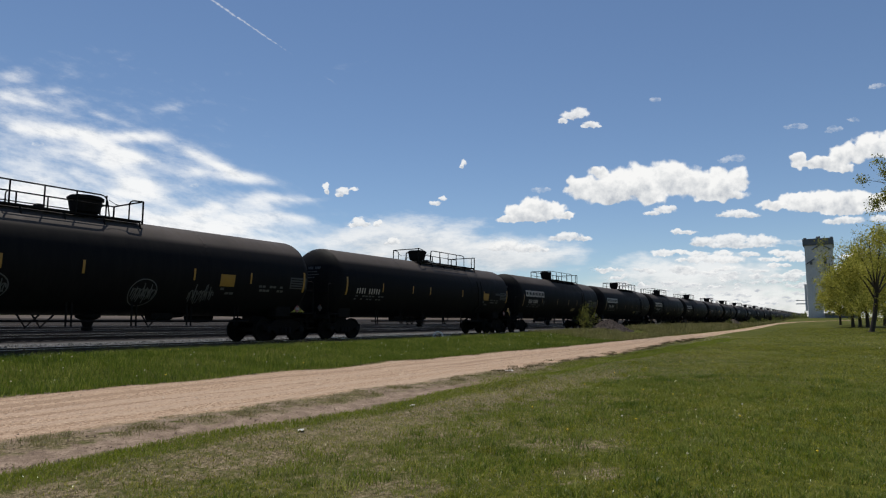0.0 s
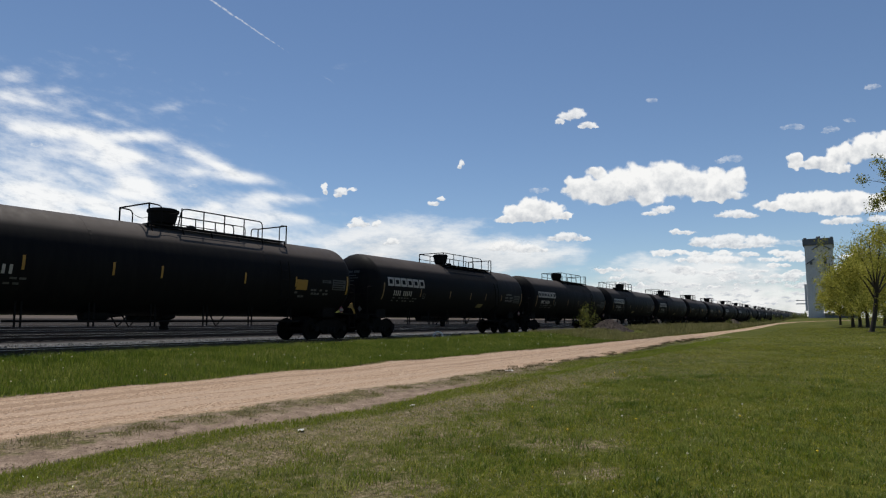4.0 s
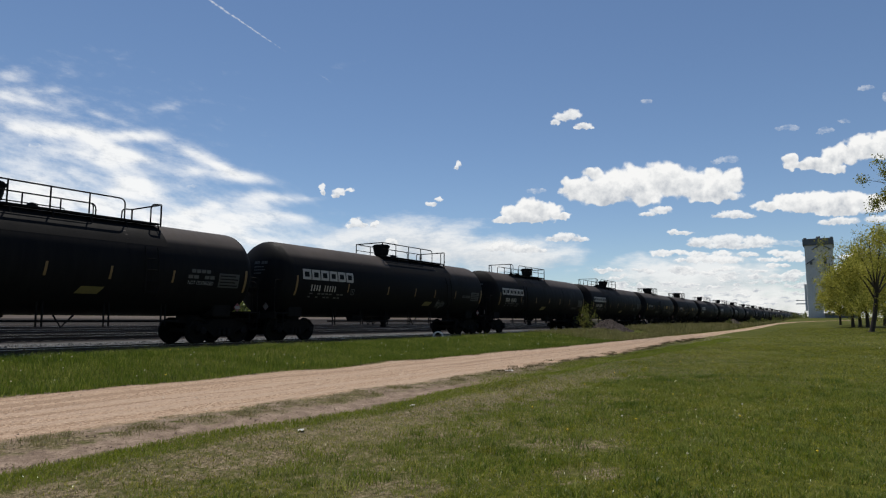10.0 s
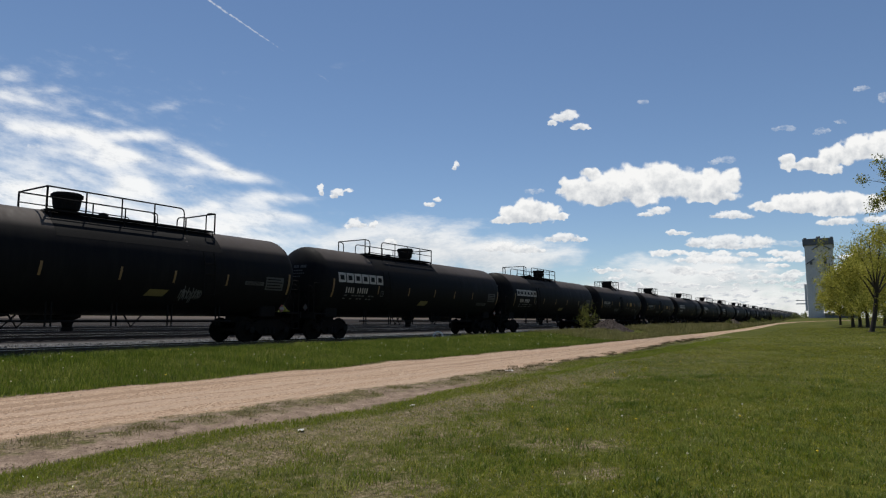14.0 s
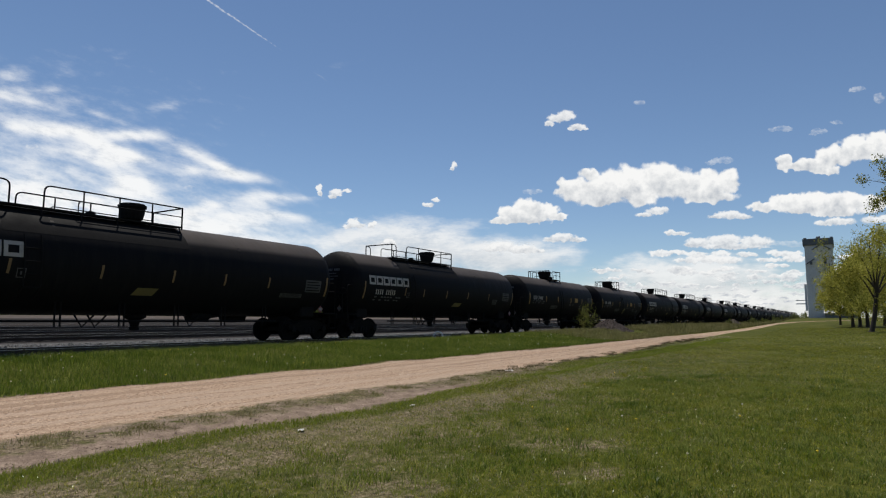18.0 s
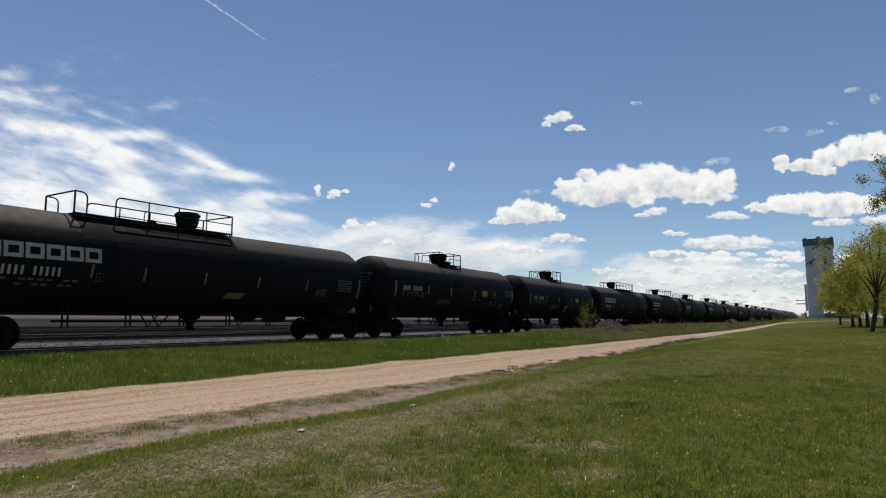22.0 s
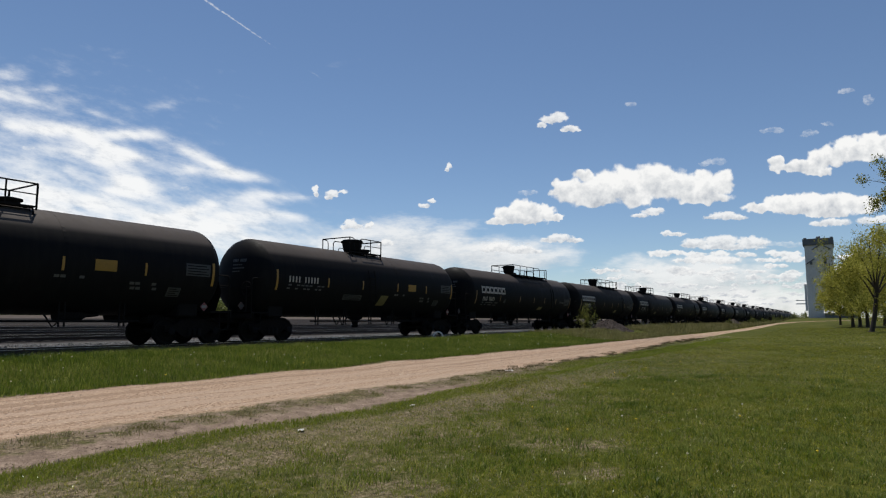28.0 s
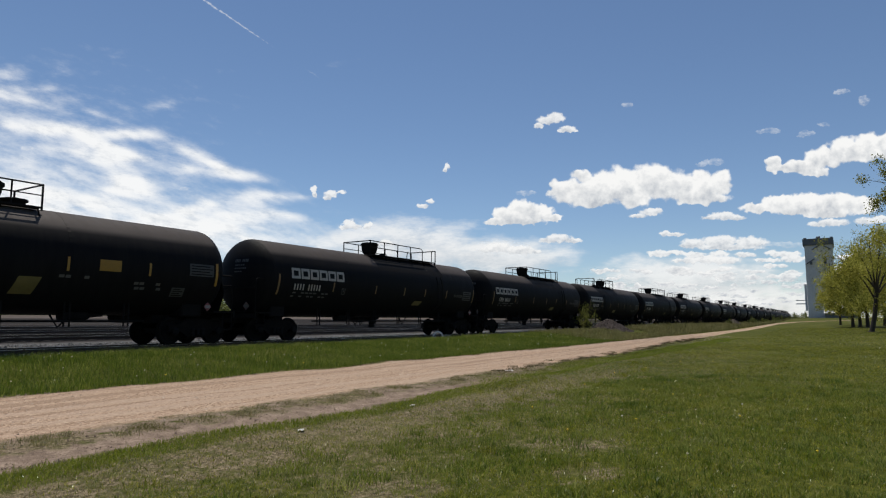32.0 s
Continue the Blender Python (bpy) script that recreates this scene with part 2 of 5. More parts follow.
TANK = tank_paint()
BLACK = simple("black_steel", (0.0135, 0.0125, 0.0122), 0.75, 0.0, 0.35, 5, gloss=0.03)
COAT = simple("black_spill_coat", (0.009, 0.0085, 0.0088), 0.7, 0.0, 0.35, 2.5, 0.05, gloss=0.06)
RUSTY = simple("grimy_truck_steel", (0.012, 0.0105, 0.0095), 0.9, 0.0, 0.4, 5, 0.3, gloss=0.02)
TREAD = simple("worn_wheel_steel", (0.0115, 0.0102, 0.0092), 0.8, 0.0, 0.3, 8, gloss=0.03)
RAIL = simple("rail_steel", (0.045, 0.031, 0.024), 0.6, 0.3, 0.35, 6)
RAIL_TOP = simple("polished_rail_head", (0.42, 0.40, 0.38), 0.35, 1.0, 0.2, 10, 0.05)
TIE = simple("tarred_timber", (0.045, 0.036, 0.029), 0.9, 0.0, 0.4, 6, 0.4)
STONE = stone_material("grey_ballast", [(0.035, 0.033, 0.031), (0.10, 0.096, 0.09), (0.19, 0.183, 0.173), (0.32, 0.31, 0.295)])
PEBBLE = stone_material("tan_pebble", [(0.10, 0.075, 0.058), (0.25, 0.185, 0.135), (0.42, 0.34, 0.27), (0.60, 0.53, 0.45)])
CLOD = stone_material("earth_clod", [(0.075, 0.053, 0.038), (0.17, 0.122, 0.088), (0.28, 0.21, 0.155)])
PILE = stone_material("brown_rubble", [(0.04, 0.031, 0.027), (0.085, 0.066, 0.057), (0.15, 0.118, 0.102)])
WHITE = simple("white_lettering", (0.36, 0.325, 0.285), 0.7, 0.0, 0.22, 6, 0.05)
DIM = simple("faded_small_lettering", (0.075, 0.071, 0.065), 0.7, 0.0, 0.3, 9, 0.0)
STRIPE = simple("yellow_reflector", (0.31, 0.165, 0.022), 0.5, 0.0, 0.25, 9, 0.0)
PALE_STRIPE = simple("dusty_reflector", (0.17, 0.10, 0.034), 0.6, 0.0, 0.3, 9, 0.0)
YELLOW = simple("yellow_panel", (0.28, 0.15, 0.014), 0.6, 0.0, 0.25, 5, 0.0)
OLIVE = simple("faded_yellow_panel", (0.14, 0.11, 0.035), 0.6, 0.0, 0.25, 5, 0.0)
GREY = simple("grey_data_panel", (0.040, 0.040, 0.039), 0.65, 0.0, 0.45, 12, 0.0)
RED = simple("red_placard", (0.17, 0.04, 0.045), 0.5, 0.0, 0.2, 8, 0.0)
PLATE = simple("dull_white_plate", (0.21, 0.20, 0.19), 0.7, 0.0, 0.2, 9, 0.0)
SHADED_RED = simple("shaded_red_placard", (0.045, 0.020, 0.019), 0.6, 0.0, 0.3, 8, 0.0)
CHALK = simple("thin_white_spray", (0.088, 0.088, 0.086), 0.8, 0.0, 0.4, 6, 0.0)
CONCRETE = simple("weathered_concrete", (0.60, 0.565, 0.53), 0.9, 0.0, 0.18, 0.25, 0.2)
TRIM_DARK = simple("dark_trim", (0.11, 0.115, 0.125), 0.7, 0.0, 0.3, 1.5)
GALV = simple("galvanised_metal", (0.55, 0.55, 0.56), 0.5, 0.4, 0.15, 3)
BARK = simple("dark_bark", (0.045, 0.034, 0.026), 0.95, 0.0, 0.4, 5, 0.6)
GLASS_DARK = simple("dark_opening", (0.02, 0.02, 0.023), 0.4, 0.0, 0.2, 3, 0.0)
GROUND = ground_material()
GRASS = blade_material("lawn_blades", [(0.07, 0.084, 0.006), (0.14, 0.162, 0.011), (0.22, 0.228, 0.018), (0.32, 0.305, 0.04), (0.46, 0.42, 0.14)], 0.55, 0.5, 0.32)
LUSH = blade_material("lush_blades", [(0.055, 0.093, 0.008), (0.10, 0.148, 0.014), (0.15, 0.19, 0.026), (0.26, 0.285, 0.06)], 0.55, 0.4, 0.4)
DRY = blade_material("dry_blades", [(0.15, 0.14, 0.055), (0.28, 0.235, 0.125), (0.46, 0.39, 0.25), (0.30, 0.27, 0.14)], 0.6)
WEED = blade_material("rough_weeds", [(0.13, 0.132, 0.045), (0.23, 0.21, 0.08), (0.36, 0.315, 0.15)], 0.45)
BROWN = blade_material("brown_weeds", [(0.065, 0.055, 0.028), (0.12, 0.10, 0.05), (0.21, 0.175, 0.095)], 0.4)
SPRING = blade_material("spring_leaves", [(0.12, 0.125, 0.02), (0.25, 0.245, 0.04), (0.43, 0.40, 0.075), (0.56, 0.52, 0.13)], 0.6)
OLIVE_LEAF = blade_material("olive_leaves", [(0.13, 0.14, 0.034), (0.24, 0.245, 0.065), (0.36, 0.35, 0.115)], 0.55)
SHRUB = blade_material("young_shrub_leaves", [(0.14, 0.165, 0.03), (0.22, 0.235, 0.05), (0.30, 0.29, 0.07)], 0.5)
HEDGE = blade_material("bush_leaves", [(0.09, 0.11, 0.03), (0.155, 0.175, 0.05), (0.24, 0.245, 0.08)], 0.35)
STRIP = blade_material("strip_blades", [(0.11, 0.15, 0.011), (0.19, 0.23, 0.022), (0.29, 0.31, 0.05)], 0.55, 0.3, 0.45)
FRESH = blade_material("fresh_blades", [(0.13, 0.165, 0.03), (0.22, 0.25, 0.05), (0.34, 0.34, 0.10)], 0.6)
WHITISH = blade_material("bleached_straw", [(0.34, 0.28, 0.19), (0.52, 0.46, 0.36), (0.68, 0.63, 0.54)], 0.3)
PAPER = simple("white_paper", (0.72, 0.70, 0.66), 0.8, 0.0, 0.1, 12, 0.0)
DANDELION = simple("dandelion_yellow", (0.75, 0.50, 0.02), 0.7, 0.0, 0.15, 20, 0.0)
SEEDHEAD = blade_material("seed_head_white", [(0.60, 0.57, 0.46), (0.76, 0.72, 0.60)], 0.5)
CUMULUS = cloud_material("cumulus", 0.93, 0.36, 0.74, 0.40, 0.016, None, 1.0, 0.55)
LOW = cloud_material("low_cumulus", 0.92, 0.34, 0.90, 0.44, 0.022, (1.0, 1.5, 1.0), 0.9)
SCRAP = cloud_material("cloud_scrap", 0.93, 0.30, 1.0, 0.42, 0.020, (1.0, 1.6, 1.0), 0.7)
BANK = cloud_material("hazy_cloud_bank", 0.90, 0.10, 0.80, 0.65, 0.004, (1.0, 2.6, 1.0), 0.85)
CIRRUS = cloud_material("cirrus", 0.97, 0.12, 1.07, 0.36, 0.007, (1.0, 2.6, 1.0), 0.93, 0.66, -14)
TRAIL = cloud_material("vapour_trail", 0.9, 0.2, 1.0, 0.4, 0.03, None, 0.45)


# ---- mesh helpers ----
def part(name, bm, mat, parent=None, label="", smooth_it=False):
    me = bpy.data.meshes.new(name)
    bm.to_mesh(me)
    bm.free()
    me.materials.append(mat)
    if smooth_it:
        me.polygons.foreach_set("use_smooth", [True] * len(me.polygons))
    ob = new(name, me)
    ob.parent = parent
    return tagged(ob, label)


def raw(name, verts, faces, mat, parent=None, label=""):
    me = bpy.data.meshes.new(name)
    me.from_pydata(verts, [], faces)
    me.materials.append(mat)
    ob = new(name, me)
    ob.parent = parent
    return tagged(ob, label)


def thing(name, label, category, group="", at=None):
    ob = new(name)
    ob.empty_display_size = 0.2
    if at is not None:
        ob.matrix_basis = at
    return tagged(ob, label, category, group)


def box(bm, x0, x1, y0, y1, z0, z1, bevel=0.0):
    r = bmesh.ops.create_cube(bm, size=1.0, matrix=Matrix.Translation(((x0 + x1) / 2, (y0 + y1) / 2, (z0 + z1) / 2)) @ Matrix.Diagonal((abs(x1 - x0), abs(y1 - y0), abs(z1 - z0), 1)))
    if bevel:
        es = list({e for v in r["verts"] for e in v.link_edges})
        bmesh.ops.bevel(bm, geom=es, offset=bevel, segments=1, affect="EDGES")
    return bm


def pipe(bm, pts, r, n=6, r_end=None):
    """A round bar along a line of points."""
    pts = [Vector(p) for p in pts]
    rings = []
    for i, p in enumerate(pts):
        d = (pts[min(i + 1, len(pts) - 1)] - pts[max(i - 1, 0)]).normalized()
        u = d.orthogonal().normalized() if i == 0 else (u - d * u.dot(d)).normalized()
        w = d.cross(u)
        rad = r if r_end is None else r + (r_end - r) * i / (len(pts) - 1)
        rings.append([bm.verts.new(p + (u * math.cos(2 * math.pi * k / n) + w * math.sin(2 * math.pi * k / n)) * rad) for k in range(n)])
    for a, b in zip(rings, rings[1:]):
        for k in range(n):
            bm.faces.new((a[k], a[(k + 1) % n], b[(k + 1) % n], b[k]))
    bm.faces.new(rings[0][::-1])
    bm.faces.new(rings[-1])
    return bm


def spin(bm, profile, n=24, axis="z", at=(0, 0, 0)):
    """A turned form: profile of (radius, height) about an axis."""
    at = Vector(at)
    rings = []
    for r, h in profile:
        ring = []
        for k in range(n):
            a = 2 * math.pi * k / n
            c, s = r * math.cos(a), r * math.sin(a)
            ring.append(bm.verts.new(at + Vector({"z": (c, s, h), "x": (h, c, s), "y": (c, h, -s)}[axis])))
        rings.append(ring)
    for a, b in zip(rings, rings[1:]):
        for k in range(n):
            bm.faces.new((a[k], a[(k + 1) % n], b[(k + 1) % n], b[k]))
    bm.faces.new(rings[0][::-1])
    bm.faces.new(rings[-1])
    return bm


def bend(*corners, r=0.18):
    """A line of points with its inner corners rounded."""
    pts = [Vector(c) for c in corners]
    out = [pts[0]]
    for a, b, c in zip(pts, pts[1:], pts[2:]):
        p, q = b + (a - b).normalized() * r, b + (c - b).normalized() * r
        for t in (0, 0.25, 0.5, 0.75, 1):
            out.append(p * (1 - t) ** 2 + b * 2 * t * (1 - t) + q * t ** 2)
    return out + [pts[-1]]


def on_tank(bm, x0, x1, z0, z1, lift=0.004, slant=0.0):
    """A thin patch that follows the near side of the tank. z: heights above the rail."""
    a0, a1 = math.asin((z0 - TANK_Z) / TANK_R), math.asin((z1 - TANK_Z) / TANK_R)
    k = max(1, int(abs(a1 - a0) / 0.07))
    rows = []
    for i in range(k + 1):
        a = a0 + (a1 - a0) * i / k
        dx = slant * (i / k - 0.5)
        rows.append([bm.verts.new((x + dx, -(TANK_R + lift) * math.cos(a), TANK_Z + (TANK_R + lift) * math.sin(a))) for x in (x0, x1)])
    for p, q in zip(rows, rows[1:]):
        bm.faces.new((p[0], p[1], q[1], q[0]))
    return bm


# ---- ground: one sheet to the horizon ----
def spaced(*runs):
    out = []
    for a, b, d in runs:
        k = max(1, round((b - a) / d))
        out += [a + (b - a) * i / k for i in range(k)]
    return out + [runs[-1][1]]


def build_ground():
    xs = spaced((-4500, -600, 500), (-600, -60, 60), (-60, -4, 4), (-4, 45, 0.33), (45, 120, 1.5), (120, 210, 2.5), (210, 300, 6), (300, 800, 50), (800, 4800, 500))
    ys = spaced((-4500, -600, 500), (-600, -60, 45), (-60, -8, 3), (-8, 20, 0.33), (20, 60, 2), (60, 180, 8), (180, 800, 60), (800, 4800, 500))
    verts, lane = [], []
    for x in xs:
        for y in ys:
            verts.append((x, y, ground_z(x, y)))
            off = y - road_y(x) if x < 60 else road_lane(x, y)
            lane.append(off * (1 + (0.8 * smooth((x - 40) / 60) if off > 0 else 0.55 * smooth((x - 24) / 16) + 1.3 * smooth((x - 40) / 40))))
    m = len(ys)
    faces = [(i * m + j, (i + 1) * m + j, (i + 1) * m + j + 1, i * m + j + 1) for i in range(len(xs) - 1) for j in range(m - 1)]
    ob = raw("ground", verts, faces, GROUND)
    ob.data.polygons.foreach_set("use_smooth", [True] * len(faces))
    ob.data.attributes.new("lane", "FLOAT", "POINT").data.foreach_set("value", lane)
    tagged(ob, "spring lawn and tan gravel road beside cinder rail yard", "ground", kind="structure")


# ---- railway ----
def rail_pair(y, x0, x1, z, parent, steps):
    for side in (-0.755, 0.755):
        bm = bmesh.new()
        prof = [(-0.07, -0.16), (0.07, -0.16), (0.07, -0.145), (0.01, -0.12), (0.01, -0.045), (0.036, -0.03), (0.036, -0.004), (-0.036, -0.004), (-0.036, -0.03), (-0.01, -0.045), (-0.01, -0.12), (-0.07, -0.145)]
        rings = [[bm.verts.new((x, y + side + a, z + b)) for a, b in prof] for x in (x0 + (x1 - x0) * i / steps for i in range(steps + 1))]
        for p, q in zip(rings, rings[1:]):
            for k in range(len(prof)):
                bm.faces.new((p[k], q[k], q[(k + 1) % len(prof)], p[(k + 1) % len(prof)]))
        bm.faces.new(rings[0]), bm.faces.new(rings[-1][::-1])
        r = part("rail", bm, RAIL, parent)
        bm = box(bmesh.new(), x0, x1, y + side - 0.03, y + side + 0.03, z - 0.003, z + 0.001)
        part("rail_head", bm, RAIL_TOP, r, "polished running surface")


def sleeper_mesh():
    bm = box(bmesh.new(), -0.11, 0.11, -1.3, 1.3, -0.16, 0.0, 0.012)
    me = bpy.data.meshes.new("sleeper")
    bm.to_mesh(me)
    bm.free()
    me.materials.append(TIE)
    return me


def build_tracks():
    me = sleeper_mesh()
    for i, (y, z, x0, x1) in enumerate(((TRACK_Y, RAIL_Z, -150, 520), (33.6, 0.47, -60, 420), (39.2, 0.47, -60, 420), (52.0, 0.47, -60, 420), (61.0, 0.5, -60, 420), (74.0, 0.62, -60, 420), (88.0, 0.78, -60, 420))):
        root = tagged(new("railway_track" if i else "main_railway_track"), "rusty steel rails on dark tarred timber sleepers", "railway track", kind="structure")
        rail_pair(y, x0, x1, z, root, 30)
        rnd = random.Random(20 + i)
        near = [k * 0.54 for k in range(8, 150)] if i == 0 else []
        for x in near:
            ob = new("sleeper", me)
            ob.parent = root
            ob.matrix_basis = pose(x, y + rnd.uniform(-0.04, 0.04), z - 0.158, 0, 0, rnd.uniform(-1, 1))
        verts, faces = [], []
        x = x0
        while x < x1:
            if not (near and near[0] - 0.2 < x < near[-1] + 0.2):
                b = len(verts)
                verts += [(x + a, y + c, z - 0.158 + d) for a in (-0.11, 0.11) for c in (-1.3, 1.3) for d in (-0.16, 0.0)]
                faces += [tuple(b + q for q in f) for f in ((0, 1, 3, 2), (4, 6, 7, 5), (0, 4, 5, 1), (2, 3, 7, 6), (1, 5, 7, 3))]
            x += 0.54
        tagged(raw("sleeper_run", verts, faces, TIE, root), kind="stuff")


def build_ballast():
    """Loose stones in and beside the main track."""
    rnd = np.random.RandomState(5)
    k = 15000
    x = 5 + 75 * rnd.rand(k) ** 1.5
    y = TRACK_Y + np.where(rnd.rand(k) < 0.6, rnd.uniform(-1.75, 1.4, k), rnd.uniform(1.2, 7.5, k))
    size = rnd.uniform(0.025, 0.06, k)
    octa = np.array([(1, 0, 0), (-1, 0, 0), (0, 1, 0), (0, -1, 0), (0, 0, 1), (0, 0, -1)], float)
    tri = np.array([(0, 2, 4), (2, 1, 4), (1, 3, 4), (3, 0, 4), (2, 0, 5), (1, 2, 5), (3, 1, 5), (0, 3, 5)])
    v = octa[None] * rnd.uniform(0.6, 1.4, (k, 6, 1)) * size[:, None, None]
    a = rnd.uniform(0, 6.28, k)
    c, s = np.cos(a)[:, None], np.sin(a)[:, None]
    v = np.stack([v[..., 0] * c - v[..., 1] * s, v[..., 0] * s + v[..., 1] * c, v[..., 2]], -1)
    z = np.where(np.abs(y - TRACK_Y) < 1.75, 0.30, 0.29)
    v += np.stack([x, y, z], -1)[:, None]
    f = (tri[None] + 6 * np.arange(k)[:, None, None]).reshape(-1, 3)
    ob = raw("track_ballast", v.reshape(-1, 3).tolist(), f.tolist(), STONE)
    tagged(ob, "loose light grey crushed stone along the rails", "ballast", kind="stuff")


# ---- tank cars ----
CAR_LENGTH = {"plain": 18.35, "long": 18.8, "short": 16.1}


def rail_loops(x0, x1, gap, flip, split=False):
    """Handrail lines of a top platform from x0 to x1; the ladder gap lies near x0 (flip: near x1)."""
    top, deck, w = 4.75, 4.085, 0.85
    m = lambda x: (x0 + x1 - x) if flip else x
    sides, ends = [], []
    for s in (-1, 1):
        a, b = x0 + gap, x1 - (1.25 if split else 0.0)
        line = [(m(a), s * w, deck), (m(a), s * w, top), (m(b), s * w, top)] + ([(m(b + 0.12), s * w, deck)] if split else [])
        if split:
            ends.append(bend((m(x1 - 0.48), s * w, deck), (m(x1 - 0.48), s * w, top - 0.02), (m(x1), s * w, top), r=0.18))
        sides.append((bend(*line, r=0.2), (m(a + 0.5 * (b - a)), m(a + 0.25 * (b - a)), m(a + 0.75 * (b - a)), m(b)), s * w))
        ends.append(bend((m(x0 + 0.38), s * w, deck), (m(x0 + 0.38), s * w, top - 0.02), (m(x0), s * w, top), r=0.18))
    return sides, ends, [m(x0), m(x1)], top, deck, w


def build_truck(car, x):
    bm = box(bmesh.new(), -0.25, 0.25, -0.95, 0.95, 0.42, 0.78, 0.04)
    truck = part("truck", bm, RUSTY, car, "three-piece freight truck, black with grime")
    truck.matrix_basis = pose(x, 0, 0)
    for s in (-1, 1):
        y0, y1 = sorted((s * 0.93, s * 1.07))
        bm = bmesh.new()
        outline = [(-1.12, 0.44), (-1.12, 0.66), (-0.72, 0.70), (-0.42, 0.86), (0.42, 0.86), (0.72, 0.70), (1.12, 0.66), (1.12, 0.44), (0.68, 0.46), (0.36, 0.24), (-0.36, 0.24), (-0.68, 0.46)]
        a, b = ([bm.verts.new((u, y, w)) for u, w in outline] for y in (y0, y1))
        bm.faces.new(a), bm.faces.new(b[::-1])
        for k in range(len(outline)):
            bm.faces.new((a[k], b[k], b[(k + 1) % len(a)], a[(k + 1) % len(a)]))
        bmesh.ops.recalc_face_normals(bm, faces=bm.faces)
        part("side_frame", bm, RUSTY, truck)
        bm = bmesh.new()
        for u in (-0.2, 0, 0.2):
            spin(bm, [(0.075, 0.3), (0.085, 0.36), (0.075, 0.42), (0.085, 0.48), (0.075, 0.54)], 8, "z", (u, s * 1.1, 0))
        part("spring_nest", bm, BLACK, truck)
        for u in (-0.89, 0.89):
            bm = spin(bmesh.new(), [(0.11, s * 1.06), (0.13, s * 1.08), (0.13, s * 1.15), (0.07, s * 1.17)], 10, "y", (u, 0, 0.457))
            part("bearing_cap", bm, BLACK, truck)


def wheel_data():
    bm = spin(bmesh.new(), [(0.10, -0.07), (0.36, -0.03), (0.40, -0.06), (0.49, -0.06), (0.49, -0.032), (0.457, -0.02), (0.452, 0.07), (0.39, 0.07), (0.35, 0.02), (0.16, 0.05), (0.12, 0.09)], 28, "y")
    bmesh.ops.recalc_face_normals(bm, faces=bm.faces)
    me = bpy.data.meshes.new("wheel")
    bm.to_mesh(me)
    bm.free()
    me.materials.append(TREAD)
    return me


WHEEL = wheel_data()
WHEELSETS = []


def build_wheelset(car, x):
    bm = spin(bmesh.new(), [(0.075, -1.0), (0.09, -0.7), (0.085, 0.0), (0.09, 0.7), (0.075, 1.0)], 12, "y")
    axle = part("wheelset", bm, RUSTY, car, "worn steel wheelset")
    axle.matrix_basis = pose(x, 0, 0.457)
    for s in (-1, 1):
        w = new("wheel", WHEEL)
        w.parent = axle
        w.matrix_basis = pose(0, s * 0.77, 0, 0, 0, 180 if s < 0 else 0)
    WHEELSETS.append((axle, x))


def tank_form(half, head):
    """The shell and its two dished ends, turned about the long axis."""
    prof = []
    for i in range(11):
        a = math.pi / 2 * i / 10
        prof.append((TANK_R * max(0.004, math.sin(a)), -half - head * math.cos(a)))
    return prof + [(r, -h) for r, h in prof[::-1]]


def glyph_blocks(bm, x, z, w, h, count, gap, lines):
    """A row of plain hollow blocks the size of painted characters."""
    t = h * 0.25
    for i in range(count):
        a = x + i * (w + gap)
        on_tank(bm, a, a + t, z, z + h)
        on_tank(bm, a + t, a + w, z + h - t, z + h)
        if lines[i % len(lines)] in "oc":
            on_tank(bm, a + t, a + w, z, z + t)
        if lines[i % len(lines)] in "op":
            on_tank(bm, a + w - t, a + w, z + (t if lines[i % len(lines)] == "o" else h * 0.4), z + h - t)
        if lines[i % len(lines)] == "p":
            on_tank(bm, a + t, a + w - t, z + h * 0.32, z + h * 0.32 + t * 0.9)


def bars(bm, x, z, w, h, count, gap, skip=()):
    """Plain bars in place of writing."""
    for i in range(count):
        if i not in skip:
            on_tank(bm, x + i * (w + gap), x + i * (w + gap) + w, z, z + h)


